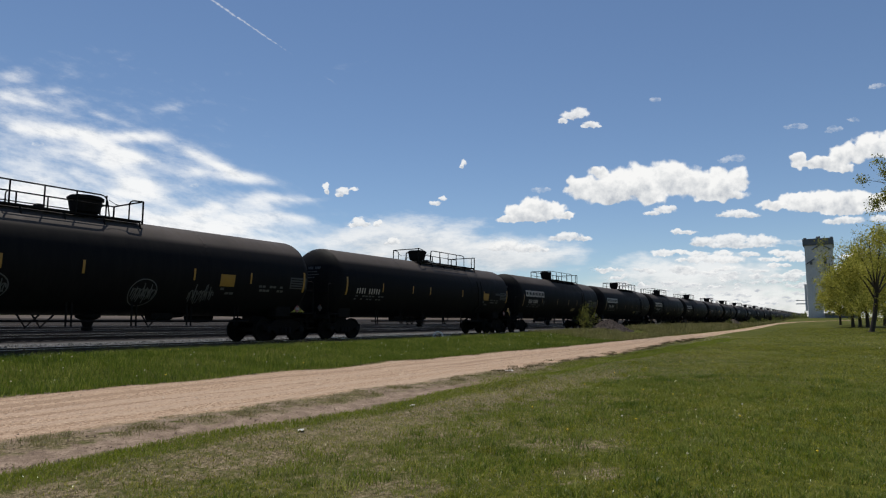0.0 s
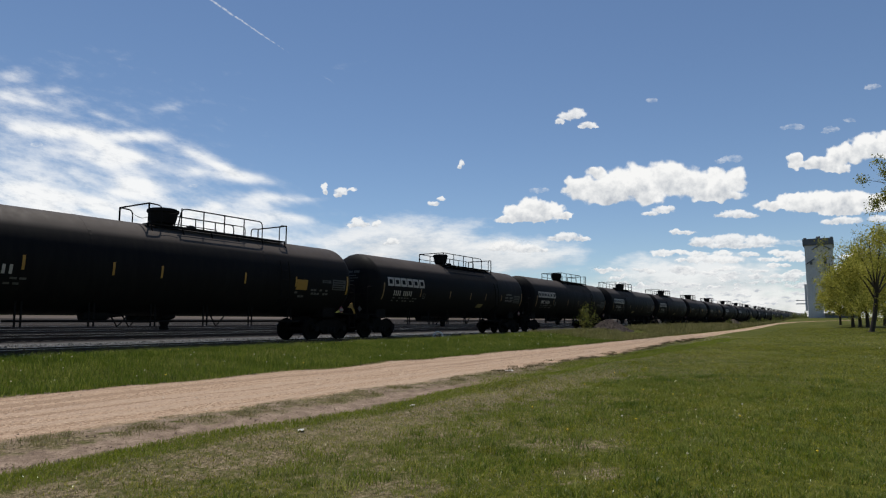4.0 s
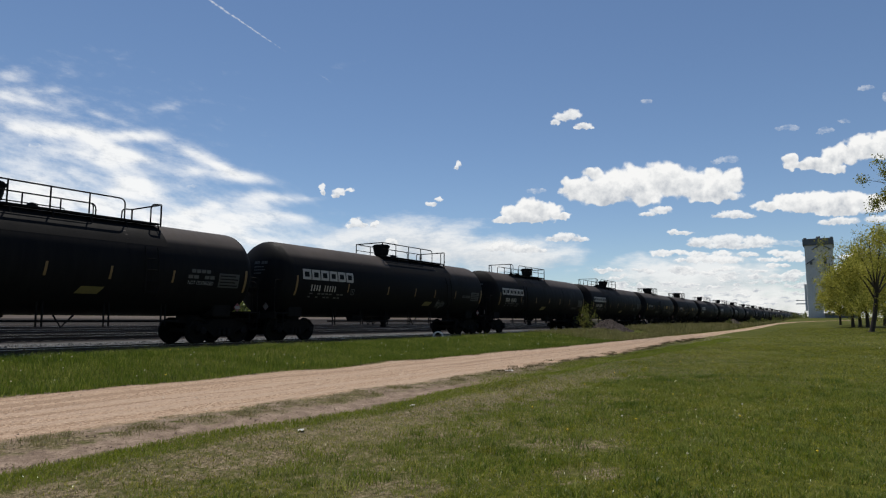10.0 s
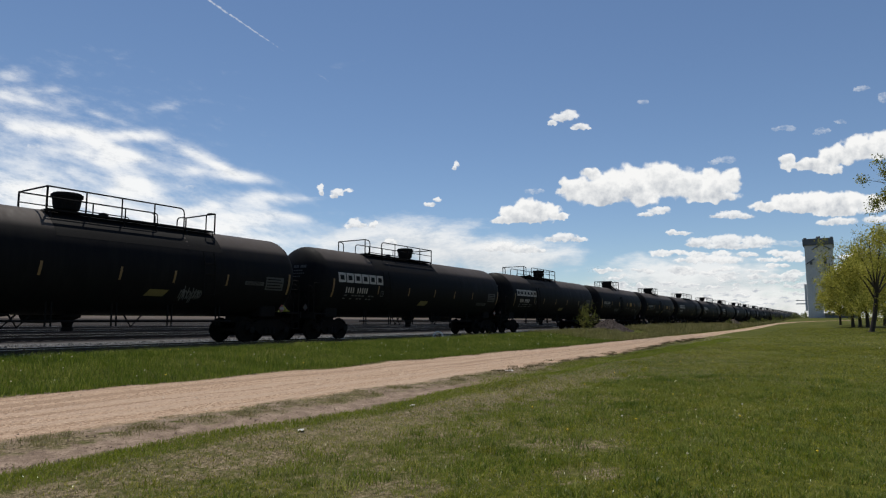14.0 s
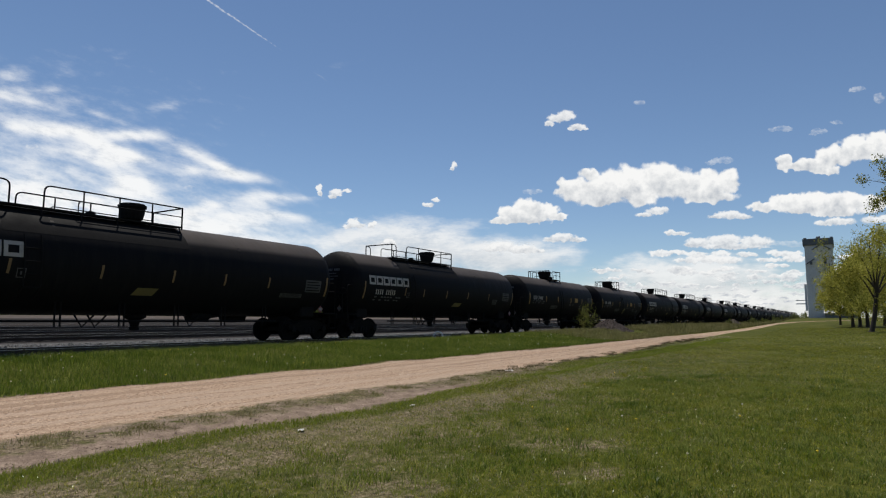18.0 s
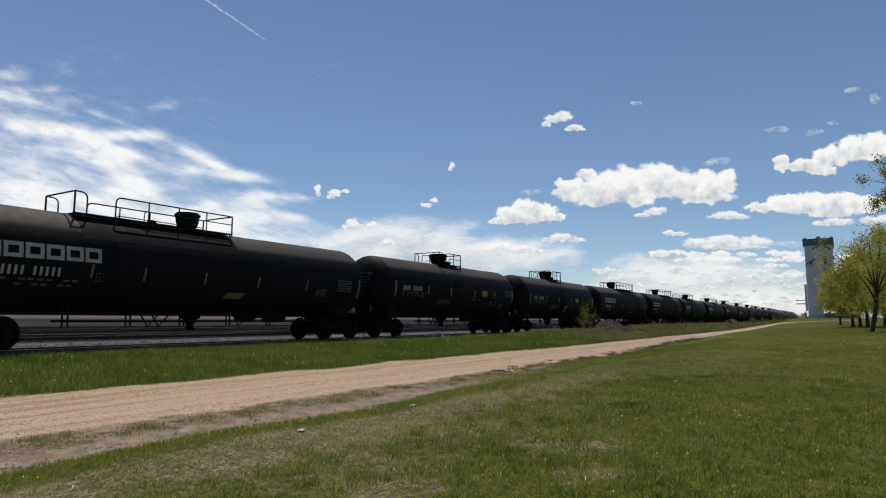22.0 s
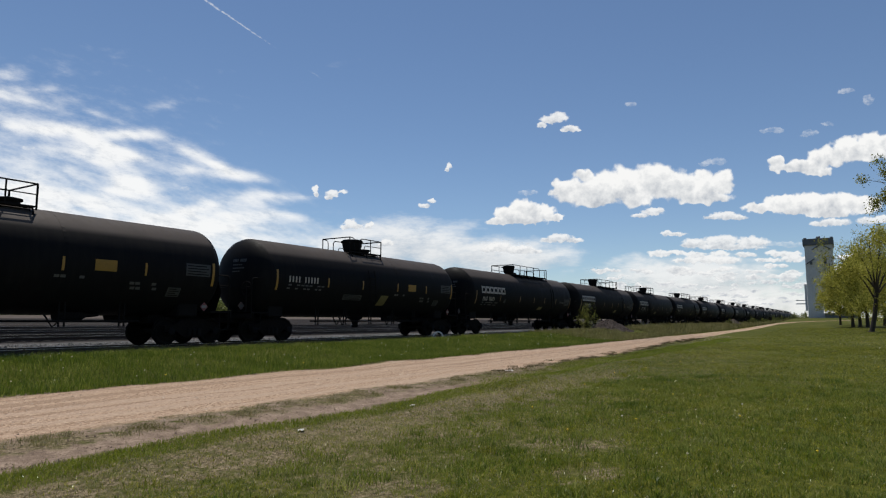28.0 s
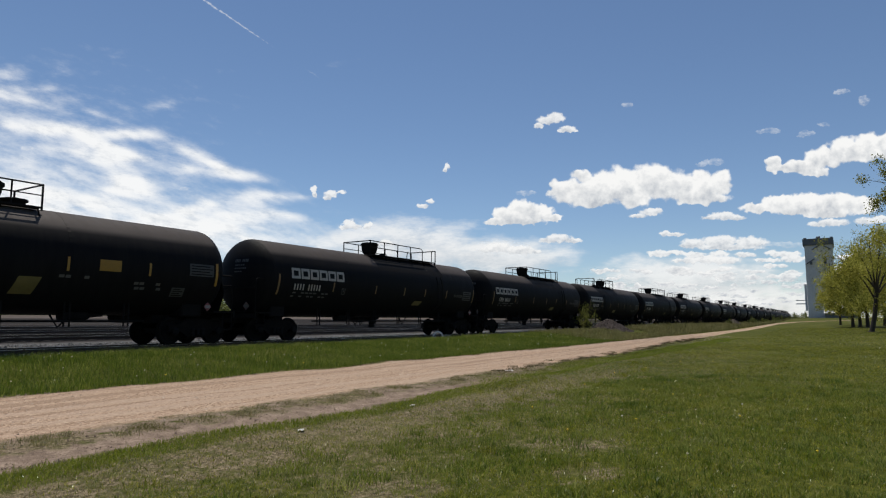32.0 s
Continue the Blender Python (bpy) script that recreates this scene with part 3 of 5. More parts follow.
def build_car(kind, flip, marks, label, near=True):
    """A tank car with its origin at the rail under its middle. flip: the platform reaches ahead of the dome."""
    L = CAR_LENGTH[kind]
    half = L / 2 - (1.37 if kind == "short" else 1.28)     # to the head seam
    car = thing("tank_car", label, "railway tank car", "cars of the train")
    head = 0.80
    bm = spin(bmesh.new(), tank_form(half, head), 56 if near else 32, "x", (0, 0, TANK_Z))
    bmesh.ops.recalc_face_normals(bm, faces=bm.faces)
    tank = part("tank", bm, TANK, car, "satin black tank with sunlight painted on its dusty top", True)
    # weld bands
    for x in (-1.6, 1.6) if kind == "short" else (-half * 0.42, half * 0.42):
        bm = spin(bmesh.new(), [(TANK_R - 0.02, x - 0.05), (TANK_R + 0.003, x - 0.045), (TANK_R + 0.003, x + 0.045), (TANK_R - 0.02, x + 0.05)], 56 if near else 24, "x", (0, 0, TANK_Z))
        part("weld_band", bm, TANK, tank, smooth_it=False)
    # fresh black coat over the top, as long as the platform
    if kind == "plain":
        px0, px1 = -4.75, 1.15
        if flip:
            px0, px1 = -px1, -px0
        bm = bmesh.new()
        rows = [[bm.verts.new((x, -(TANK_R + 0.005) * math.sin(a), TANK_Z + (TANK_R + 0.005) * math.cos(a))) for x in (px0 + 0.05, px1 - 0.05)] for a in [radians(d) for d in range(-64, 65, 8)]]
        for p, q in zip(rows, rows[1:]):
            bm.faces.new((p[0], q[0], q[1], p[1]))
        part("spill_coat", bm, COAT, tank, "clean black protective coat", True)
    # dome with lid
    q = 0.44 if kind == "plain" else 0.52
    dx = -0.2 if kind == "short" else (-0.15 if flip else -0.2)
    bm = spin(bmesh.new(), [(0.55 * q, 4.0), (0.55 * q, 4.18), (0.80 * q, 4.26), (0.90 * q, 4.44), (0.95 * q, 4.62), (1.04 * q, 4.64), (1.04 * q, 4.72), (0.95 * q, 4.73)], 20, "z", (dx, 0, 0))
    dome = part("valve_housing", bm, BLACK, car, "black bucket-shaped valve housing")
    part("lid", spin(bmesh.new(), [(0.92 * q, 4.725), (0.9 * q, 4.77), (0.3 * q, 4.80)], 20, "z", (dx, 0, 0)), BLACK, dome)
    if kind == "short":
        part("hatch", spin(bmesh.new(), [(0.3, 3.98), (0.3, 4.28), (0.36, 4.29), (0.36, 4.35), (0.1, 4.40)], 16, "z", (dx + 0.85, 0, 0)), BLACK, car)
    else:
        part("vent_valve", spin(bmesh.new(), [(0.12, 4.0), (0.12, 4.22), (0.16, 4.24), (0.14, 4.34), (0.04, 4.37)], 10, "z", (dx + (1.3 if flip else -1.3), 0.2, 0)), BLACK, car)
    # platform: running boards both sides, braces, handrails
    x0, x1 = {"plain": (-4.75, 1.15), "long": (-5.0, 1.25), "short": (-1.2, 1.2)}[kind]
    if kind == "short":
        x0, x1 = -1.38, 1.02
    elif flip:
        x0, x1 = -x1, -x0
    for s in (-1, 1):
        a, b = sorted((s * 0.5, s * 0.86))
        bm = box(bmesh.new(), x0, x1, a, b, 4.06, 4.085, 0.006)
        walkway = part("walkway", bm, BLACK, car)
        edge = b + 0.002 if s > 0 else a - 0.014
        part("toe_board", box(bmesh.new(), x0, x1, edge, edge + 0.012, 4.045, 4.10), BLACK, walkway)
        k = 3 if kind == "short" else 6
        for i in range(k):
            x = x0 + 0.1 + (x1 - x0 - 0.2) * i / (k - 1)
            part("bracket", pipe(bmesh.new(), [(x, s * 0.84, 4.06), (x, s * 0.97, 3.74)], 0.028), BLACK, walkway)
    sides, ends, cross, top, deck, w = rail_loops(x0, x1, 0.75 if kind == "short" else 1.3, flip, kind == "long")
    for line, posts, y in sides:
        rail = part("side_rail", pipe(bmesh.new(), line, 0.024), BLACK, car)
        for x in posts[:1] if kind == "short" else posts:
            part("post", pipe(bmesh.new(), [(x, y, deck - 0.05), (x, y, top)], 0.024), BLACK, rail)
        a, b = line[0].x, line[-1].x
        part("knee_rail", pipe(bmesh.new(), bend((a + (b - a) * 0.22, y * 0.97, deck), (a + (b - a) * 0.22, y * 0.97, 4.44), (b, y * 0.97, 4.44), r=0.12), 0.018), BLACK, rail)
    if kind == "long":
        for y in (-w, w):
            p, q = [(x0 + x1 - x) if flip else x for x in (x1 - 1.16, x1 - 0.48)]
            part("safety_chain", pipe(bmesh.new(), [(p + (q - p) * k / 6, y, 4.62 - 0.12 * math.sin(math.pi * k / 6)) for k in range(7)], 0.010, 5), BLACK, car)
    for line in ends:
        part("corner_rail", pipe(bmesh.new(), line, 0.024), BLACK, car)
    for x in cross:
        c = part("end_rail", pipe(bmesh.new(), [(x, -w, top), (x, w, top)], 0.026), BLACK, car)
        for s in (-1, 1):
            part("post", pipe(bmesh.new(), [(x, s * w, deck - 0.1), (x, s * w, top + 0.01)], 0.03), BLACK, c)
    # side ladders below the gap in the rails
    lx = (x1 - 0.75) if flip else (x0 + 0.75)
    for s in (-1, 1):
        ladder = None
        for dxl in (-0.22, 0.22):
            pts = [(lx + dxl, s * (TANK_R + 0.1) * math.cos(a), TANK_Z + (TANK_R + 0.1) * math.sin(a)) for a in [radians(d) for d in (22, 8, 0)]] + [(lx + dxl, s * (TANK_R + 0.1), 1.75), (lx + dxl, s * (TANK_R - 0.35), 1.38)]
            st = pipe(bmesh.new(), pts, 0.022)
            if ladder is None:
                ladder = part("ladder", st, BLACK, car)
            else:
                part("stringer", st, BLACK, ladder)
        for i in range(4):
            z = 1.72 + i * 0.36
            r = TANK_R + 0.1
            y = (r if z < TANK_Z else math.sqrt(max(0.1, r * r - (z - TANK_Z) ** 2)))
            part("rung", pipe(bmesh.new(), [(lx - 0.22, s * y, z), (lx + 0.22, s * y, z)], 0.016, 5), BLACK, ladder)
    # underside: brake pipe on hangers, outlet, brake gear
    part("brake_pipe", pipe(bmesh.new(), [(-half + 2.6, -1.02, 0.80), (half - 2.4, -1.02, 0.80)], 0.035), BLACK, car)
    k = 5 if kind == "short" else 6
    for i in range(k):
        x = -half + 3.0 + (2 * half - 6.0) * i / (k - 1)
        for d in (-0.08, 0.08):
            part("hanger", pipe(bmesh.new(), [(x + d, -1.0, 1.45), (x + d, -1.02, 0.64)], 0.03, 5), BLACK, car)
    part("bottom_outlet", spin(bmesh.new(), [(0.38, 1.05), (0.36, 0.92), (0.2, 0.84), (0.13, 0.62), (0.17, 0.6), (0.17, 0.5), (0.05, 0.49)], 14, "z", (0.1, 0, 0)), BLACK, car)
    bx = -2.6 if flip else 2.4
    part("brake_cylinder", spin(bmesh.new(), [(0.05, -0.45), (0.2, -0.44), (0.2, 0.3), (0.08, 0.5), (0.04, 0.9)], 12, "x", (bx, -0.35, 0.99)), BLACK, car)
    part("air_reservoir", spin(bmesh.new(), [(0.05, -0.62), (0.22, -0.5), (0.24, 0.0), (0.22, 0.5), (0.05, 0.62)], 12, "x", (bx + 2.1, 0.35, 0.98)), BLACK, car)
    for i, x in enumerate((-2.3, -1.9, 1.5)):
        part("brake_rod", pipe(bmesh.new(), [(x, -0.7, 1.0), (x + 0.25, -0.7, 0.62), (x + 0.6, -0.7, 0.98)], 0.028), BLACK, car)
    # ends
    for s in (-1, 1):
        e = s * (L / 2)
        sill = box(bmesh.new(), s * (half - 1.6), e - s * 0.42, -0.3, 0.3, 0.72, 1.12, 0.03)
        box(sill, s * (half - 1.0), s * (half - 0.2), -1.05, 1.05, 0.95, 1.5, 0.05)
        sill_ob = part("stub_sill", sill, BLACK, car)
        deckbm = box(bmesh.new(), s * (half + 0.1), e - s * 0.40, -1.35, 1.35, 1.10, 1.15)
        box(deckbm, e - s * 0.46, e - s * 0.40, -1.4, 1.4, 0.92, 1.18)
        part("end_platform", deckbm, BLACK, car)
        knuckle = box(bmesh.new(), e - s * 0.5, e - s * 0.1, -0.09, 0.09, 0.79, 0.97, 0.02)
        box(knuckle, e - s * 0.16, e + s * 0.06, -0.17, 0.15, 0.73, 1.02, 0.05)
        part("coupler", knuckle, RUSTY, car)
        hose = [(e - s * 0.35, -0.35, 0.9), (e - s * 0.25, -0.34, 0.62), (e - s * 0.08, -0.2, 0.45), (e, -0.12, 0.42)]
        part("brake_hose", pipe(bmesh.new(), hose, 0.025), BLACK, car)
        x = e - s * 0.47
        hoop = pipe(bmesh.new(), bend((x, -1.3, 1.15), (x, -1.3, 2.45), (s * (half + 0.15), -1.3, 2.45), r=0.12), 0.024)
        part("grab_iron", hoop, BLACK, car)
        part("grab_iron", pipe(bmesh.new(), bend((x, 1.3, 1.15), (x, 1.3, 2.45), (s * (half + 0.15), 1.3, 2.45), r=0.12), 0.024), BLACK, car)
        part("end_rail", pipe(bmesh.new(), [(x, -1.3, 2.1), (x, 1.3, 2.1)], 0.02), BLACK, car)
        part("step", pipe(bmesh.new(), bend((x - s * 0.05, -1.36, 1.12), (x - s * 0.05, -1.38, 0.5), (x - s * 0.42, -1.38, 0.5), (x - s * 0.42, -1.36, 1.12), r=0.06), 0.02), BLACK, car)
        if kind == "short" and s > 0:
            shield = spin(bmesh.new(), [(0.93, -0.02), (0.95, 0.0), (0.93, 0.02)], 8, "x", (e - s * 0.52, 0, 0))
            bmesh.ops.transform(shield, matrix=Matrix.Translation((0, 0, 1.85)), verts=shield.verts)
            part("head_shield", shield, BLACK, car)
        if s == (1 if flip else -1):
            bw = pipe(bmesh.new(), [(x, -1.0 + 0.28 * math.cos(a), 2.05 + 0.28 * math.sin(a)) for a in [i * math.pi / 8 for i in range(17)]], 0.018, 5)
            for a in range(4):
                pipe(bw, [(x, -1.0, 2.05), (x, -1.0 + 0.28 * math.cos(a * math.pi / 2), 2.05 + 0.28 * math.sin(a * math.pi / 2))], 0.014, 5)
            wheel = part("brake_wheel", bw, BLACK, car)
            part("stem", pipe(bmesh.new(), [(x, -1.0, 1.15), (x, -1.0, 2.05)], 0.03), BLACK, wheel)
        pivot = L / 2 - (1.74 if kind == "short" else 1.84)
        build_truck(car, s * pivot)
        for d in (-0.89, 0.89):
            build_wheelset(car, s * pivot + d)
    # markings of the near side
    for x, z0, z1, wd in marks.get("strips", ()):
        bm = on_tank(bmesh.new(), x - wd / 2, x + wd / 2, z0, z1, 0.012, marks.get("lean", 0.0))
        part("reflector_strip", bm, STRIPE if marks.get("fresh") else PALE_STRIPE, tank, "yellow reflective strip")
    if "brand" in marks:
        for i, form in enumerate("oooooo"):
            bm = bmesh.new()
            glyph_blocks(bm, marks["brand"] + 0.02 + i * 0.545, 2.53, 0.49, 0.43, 1, 0.09, form)
            part("painted_block", bm, WHITE, tank, "white painted block of the company mark")
    if "number" in marks:
        x, w, groups = marks["number"]
        x, zn = x + 0.13, 2.40 if kind == "short" else 2.10
        for i in (0, 1, 2, 3, 5, 6, 7, 8, 9):
            bm = bmesh.new()
            bars(bm, x - 0.08 + i * w * 1.62, zn - 0.03, w * 0.72, 0.25, 1, 0)
            part("number_bar", bm, WHITE, tank, "white bar of the painted number line")
        bm = bmesh.new()
        bars(bm, x - 0.1, zn - 0.17, 0.18, 0.06, 9, 0.06, (1, 6))
        bars(bm, x - 0.16, zn - 0.31, 0.16, 0.06, 9, 0.07, (1, 3, 6))
        tagged(part("small_lettering", bm, DIM, tank, "faded grey data lines"), kind="stuff")
    for x, z, w, h, kindm in marks.get("panels", ()):
        x += 0.13
        bm = on_tank(bmesh.new(), x, x + w, z, z + h, 0.006, 0.15 if kindm is OLIVE else 0.0)
        p = part("panel", bm, kindm, tank, {YELLOW: "yellow rectangular panel", OLIVE: "faded yellow slanted panel"}.get(kindm, "grey lettered data panel"))
        if kindm is GREY:
            bm = bmesh.new()
            for k in range(4):
                on_tank(bm, x + 0.06, x + w - 0.06 - 0.1 * (k % 2), z + h * (0.12 + 0.22 * k), z + h * (0.2 + 0.22 * k), 0.009)
            tagged(part("data_text", bm, BLACK, p), kind="stuff")
    for s in (-1, 1):
        # placards on the end brackets
        x, py = (half - 0.28, -1.47) if s > 0 else (-half - (1.08 if kind == "short" else 0.94), -0.95)
        bm = bmesh.new()
        zp = 1.30 if s > 0 else 1.38
        c = Vector((x, py, zp))
        q = [bm.verts.new(c + Vector(v)) for v in ((-0.16, 0, 0), (0, 0, -0.16), (0.16, 0, 0), (0, 0, 0.16), (-0.16, 0.012, 0), (0, 0.012, -0.16), (0.16, 0.012, 0), (0, 0.012, 0.16))]
        bm.faces.new(q[:4]), bm.faces.new(q[:3:-1])
        for k in range(4):
            bm.faces.new((q[k], q[4 + k], q[4 + (k + 1) % 4], q[(k + 1) % 4]))
        # The leading end's placard has its shade painted in: darker red, grey band.
        plate = part("placard", bm, RED if s > 0 else SHADED_RED, car, "red and white diamond placard" if s > 0 else "red diamond placard with shade in its colour")
        bm = box(bmesh.new(), x - 0.1, x + 0.1, py - 0.006, py - 0.002, zp - 0.05, zp + 0.05)
        part("white_band", bm, PLATE if s > 0 else GREY, plate)
        part("placard_bracket", pipe(bmesh.new(), [(x, py + 0.02, zp + 0.08), (x, py + 0.10, 1.10)], 0.02), BLACK, car)
    for x, z, w, rows in marks.get("text", ()):
        bm = bmesh.new()
        for k in range(rows):
            many = max(3, int(w / 0.17))
            bars(bm, x + 0.05 * (k % 2), z - 0.15 * k, w / many - 0.03, 0.085, many, 0.03, (2 + k, many - 2 - k))
        tagged(part("small_lettering", bm, DIM, tank, "faded grey lettering"), kind="stuff")
    if marks.get("marker"):
        x = half + 0.42
        bm = bmesh.new()
        rim = [(-0.24, 0.0), (0.02, 0.22), (0.10, 0.20), (0.12, 0.05), (0.27, -0.16), (0.25, -0.32), (0.04, -0.05)]
        a, b = ([bm.verts.new((x + u, y, 1.42 + w)) for u, w in rim] for y in (-1.44, -1.425))
        bm.faces.new(a), bm.faces.new(b[::-1])
        for k in range(len(rim)):
            bm.faces.new((a[k], b[k], b[(k + 1) % len(rim)], a[(k + 1) % len(rim)]))
        part("bracket_plate", bm, YELLOW, car, "yellow painted bracket plate")
    # end lettering on the dished head
    def on_head(bm, y0, y1, z0, z1):
        vs = []
        for y, z in ((y0, z0), (y1, z0), (y1, z1), (y0, z1)):
            k = max(0.0, 1 - (y * y + z * z) / TANK_R ** 2)
            vs.append(bm.verts.new((-half - head * math.sqrt(k) - 0.012, y, TANK_Z + z)))
        bm.faces.new(vs)
    bm = bmesh.new()
    for k in range(9):
        if k != 4:
            on_head(bm, -0.02 - 0.075 * k, -0.075 - 0.075 * k, 0.56, 0.68)
    for row, many in enumerate((5, 6, 4)):
        for k in range(many):
            on_head(bm, -0.05 - 0.1 * k, -0.125 - 0.1 * k, 0.42 - 0.13 * row, 0.47 - 0.13 * row)
    tagged(part("end_lettering", bm, DIM, tank, "faded grey lettering on the dished head"), kind="stuff")
    if "brand" in marks:
        bm, a = bmesh.new(), marks["brand"] + 3.12
        for q in ((a, a + 0.025, 1.98, 2.24), (a + 0.21, a + 0.235, 1.98, 2.24), (a + 0.025, a + 0.21, 1.98, 2.005), (a + 0.025, a + 0.21, 2.215, 2.24), (a + 0.09, a + 0.14, 2.06, 2.16)):
            on_tank(bm, *q, 0.006)
        part("boxed_mark", bm, DIM, tank, "small boxed grey mark")
    for line, x, z, h in marks.get("words", ()):
        font = bpy.data.curves.new("words", "FONT")
        font.body, font.size = line, h * 1.4
        ob = bpy.data.objects.new("words", font)
        flat = ob.to_mesh()
        bm = bmesh.new()
        bm.from_mesh(flat)
        ob.to_mesh_clear()
        bpy.data.objects.remove(ob)
        wide = 1.05 / max(v.co.x for v in bm.verts)
        for v in bm.verts:
            v.co.x *= wide
            a = math.asin(max(-1, min(1, (z + v.co.y - TANK_Z) / TANK_R)))
            v.co = Vector((x + v.co.x, -(TANK_R + 0.006) * math.cos(a), TANK_Z + (TANK_R + 0.006) * math.sin(a)))
        part("stencilled_words", bm, PLATE, tank, "white stencilled words")
        bm = bmesh.new()
        bars(bm, x, z + 0.2, 0.19, 0.12, 5, 0.03, (2,))
        bars(bm, x + 0.12, z + 0.4, 0.17, 0.12, 4, 0.03)
        tagged(part("small_lettering", bm, DIM, tank, "faded grey lettering"), kind="stuff")
    return car


def strip_set(half, inner, z=2.28):
    out = [(-half + 0.14, z - 0.42, z + 0.38, 0.10), (half - 0.02, z - 0.42, z + 0.38, 0.10)]
    return out + [(x + 0.13, z - 0.2, z + 0.2, 0.075) for x in inner]


def spray(bm, x, z, w, h, seed, ring=True):
    """Loops of thin sprayed line on the tank side."""
    rnd = random.Random(seed)
    def stroke(pts):
        for (xa, za), (xb, zb) in zip(pts, pts[1:]):
            d = Vector((xb - xa, zb - za)).normalized() * 0.017
            on = [(xa - d.y, za + d.x), (xa + d.y, za - d.x), (xb + d.y, zb - d.x), (xb - d.y, zb + d.x)]
            vs = []
            for u, v in on:
                c = max(-1, min(1, (v - TANK_Z) / TANK_R))
                a = math.asin(c)
                vs.append(bm.verts.new((u, -(TANK_R + 0.006) * math.cos(a), TANK_Z + (TANK_R + 0.006) * math.sin(a))))
            bm.faces.new(vs)
    if ring:
        stroke([(x + w / 2 * math.cos(a), z + h / 2 * math.sin(a)) for a in [radians(t) for t in range(0, 361, 15)]])
    for i in range(12):
        a = x + w * (-0.40 + 0.073 * i)
        reach = h * (0.42 * math.sqrt(max(0.05, 1 - ((a - x) / (0.5 * w)) ** 2)))
        lo, lean = z - reach * rnd.uniform(0.5, 1.0), w * rnd.uniform(-0.05, 0.05)
        tall = reach * rnd.uniform(0.9, 1.8)
        stroke([(a + lean * t / 4, lo + tall * t / 4) for t in range(5)])
        if i % 2:
            stroke([(a + 0.07 * math.cos(t * 1.05), z + reach * rnd.uniform(-0.1, 0.1) + 0.12 * math.sin(t * 1.05)) for t in range(rnd.randint(4, 7))])


CARS = []


def place_cars():
    P, S, G = CAR_LENGTH["plain"] / 2 - 1.28, CAR_LENGTH["short"] / 2 - 1.37, CAR_LENGTH["long"] / 2 - 1.28
    ahead = {"brand": -7.45, "number": (-6.95, 0.1, 2), "strips": strip_set(P, (-4.66, -1.67, 0.68, 2.57, 4.72)),
             "panels": [(1.7, 1.62, 0.7, 0.22, OLIVE), (5.55, 2.15, 0.9, 0.14, GREY), (6.55, 2.0, 0.9, 0.5, GREY)], "lean": 0.03}
    behind = dict(ahead, strips=strip_set(P, (-4.67, -2.12, 0.32, 2.42, 4.5)), panels=[(-0.95, 1.62, 0.75, 0.24, OLIVE), (5.2, 1.75, 1.2, 0.16, GREY), (6.5, 2.0, 0.9, 0.5, GREY)])
    last = dict(behind, strips=strip_set(P, (-4.6, -2.9, -0.6, 1.8, 4.4)), panels=[(0.4, 1.62, 0.8, 0.22, OLIVE), (5.0, 1.85, 0.6, 0.3, GREY), (6.3, 2.1, 0.9, 0.5, GREY)])
    scpx = {"number": (-5.95, 0.11, 2), "strips": strip_set(S, (-3.7, -1.35, 1.38, 3.95), 2.45), "fresh": True, "lean": 0.0,
            "panels": [(2.3, 2.31, 0.68, 0.34, YELLOW), (-2.6, 1.75, 1.3, 0.24, GREY), (5.42, 2.34, 0.98, 0.42, GREY), (4.85, 1.62, 0.5, 0.3, GREY)], "text": ((1.3, 2.05, 0.9, 1), (3.6, 1.95, 0.95, 2))}
    scpx_b = dict(scpx, panels=scpx["panels"] + [(0.05, 1.55, 0.6, 0.48, OLIVE)])
    gat = {"number": (-7.3, 0.11, 2), "strips": strip_set(G, (-5.45, -2.9, -1.26, 2.19, 4.8), 2.4), "fresh": True,
           "panels": [(4.85, 2.08, 0.62, 0.42, YELLOW), (6.35, 2.42, 0.55, 0.13, GREY), (7.0, 2.15, 0.85, 0.45, GREY)],
           "text": ((4.95, 1.93, 0.55, 2), (5.85, 2.06, 1.05, 2)), "marker": True}
    gat_a = {"strips": strip_set(G, (-6.0, -3.3, -1.1, 2.7, 5.18), 2.4), "fresh": True, "panels": [(3.8, 2.05, 0.64, 0.43, YELLOW), (7.2, 2.1, 0.9, 0.45, GREY)], "text": ((4.0, 1.92, 0.6, 2), (5.75, 2.08, 1.25, 2))}
    row = [("long", False, gat_a, 11.2, "long black tank car with pale sprayed tags"), ("long", True, gat, 30.0, "long black tank car with yellow panel and number bars"),
           ("plain", True, dict(ahead, panels=[ahead["panels"][0], ahead["panels"][2]], words=(("NOT ODORIZED", 5.42, 2.06, 0.13),)), 48.58, "black tank car with white company mark, platform ahead of dome"), ("plain", True, ahead, 66.87, "black tank car with painted-in sunlight on rust-dusted top, white mark"),
           ("plain", False, behind, 85.17, "black tank car with white mark, platform behind dome"), ("plain", False, last, 103.43, "black tank car with white mark and faded panels"),
           ("short", False, scpx, 120.72, "short black tank car with square yellow panel"), ("short", False, scpx_b, 136.95, "short black tank car with yellow and slanted panels"),
           ("plain", True, dict(ahead, brand=-7.1), 154.35, "black tank car with white company mark, platform ahead of dome"), ("plain", True, ahead, 172.7, "black tank car with white company mark, dusty top painted sunlit")]
    for kind, flip, marks, s, label in row:
        CARS.append((build_car(kind, flip, marks, label), s))
    bm = bmesh.new()
    spray(bm, 1.08, 1.72, 0.95, 0.85, 3)
    tank = [o for o in CARS[0][0].children if o.name.startswith("tank")][0]
    tagged(part("sprayed_tag", bm, CHALK, tank, "pale sprayed loops in a round outline"), kind="stuff")
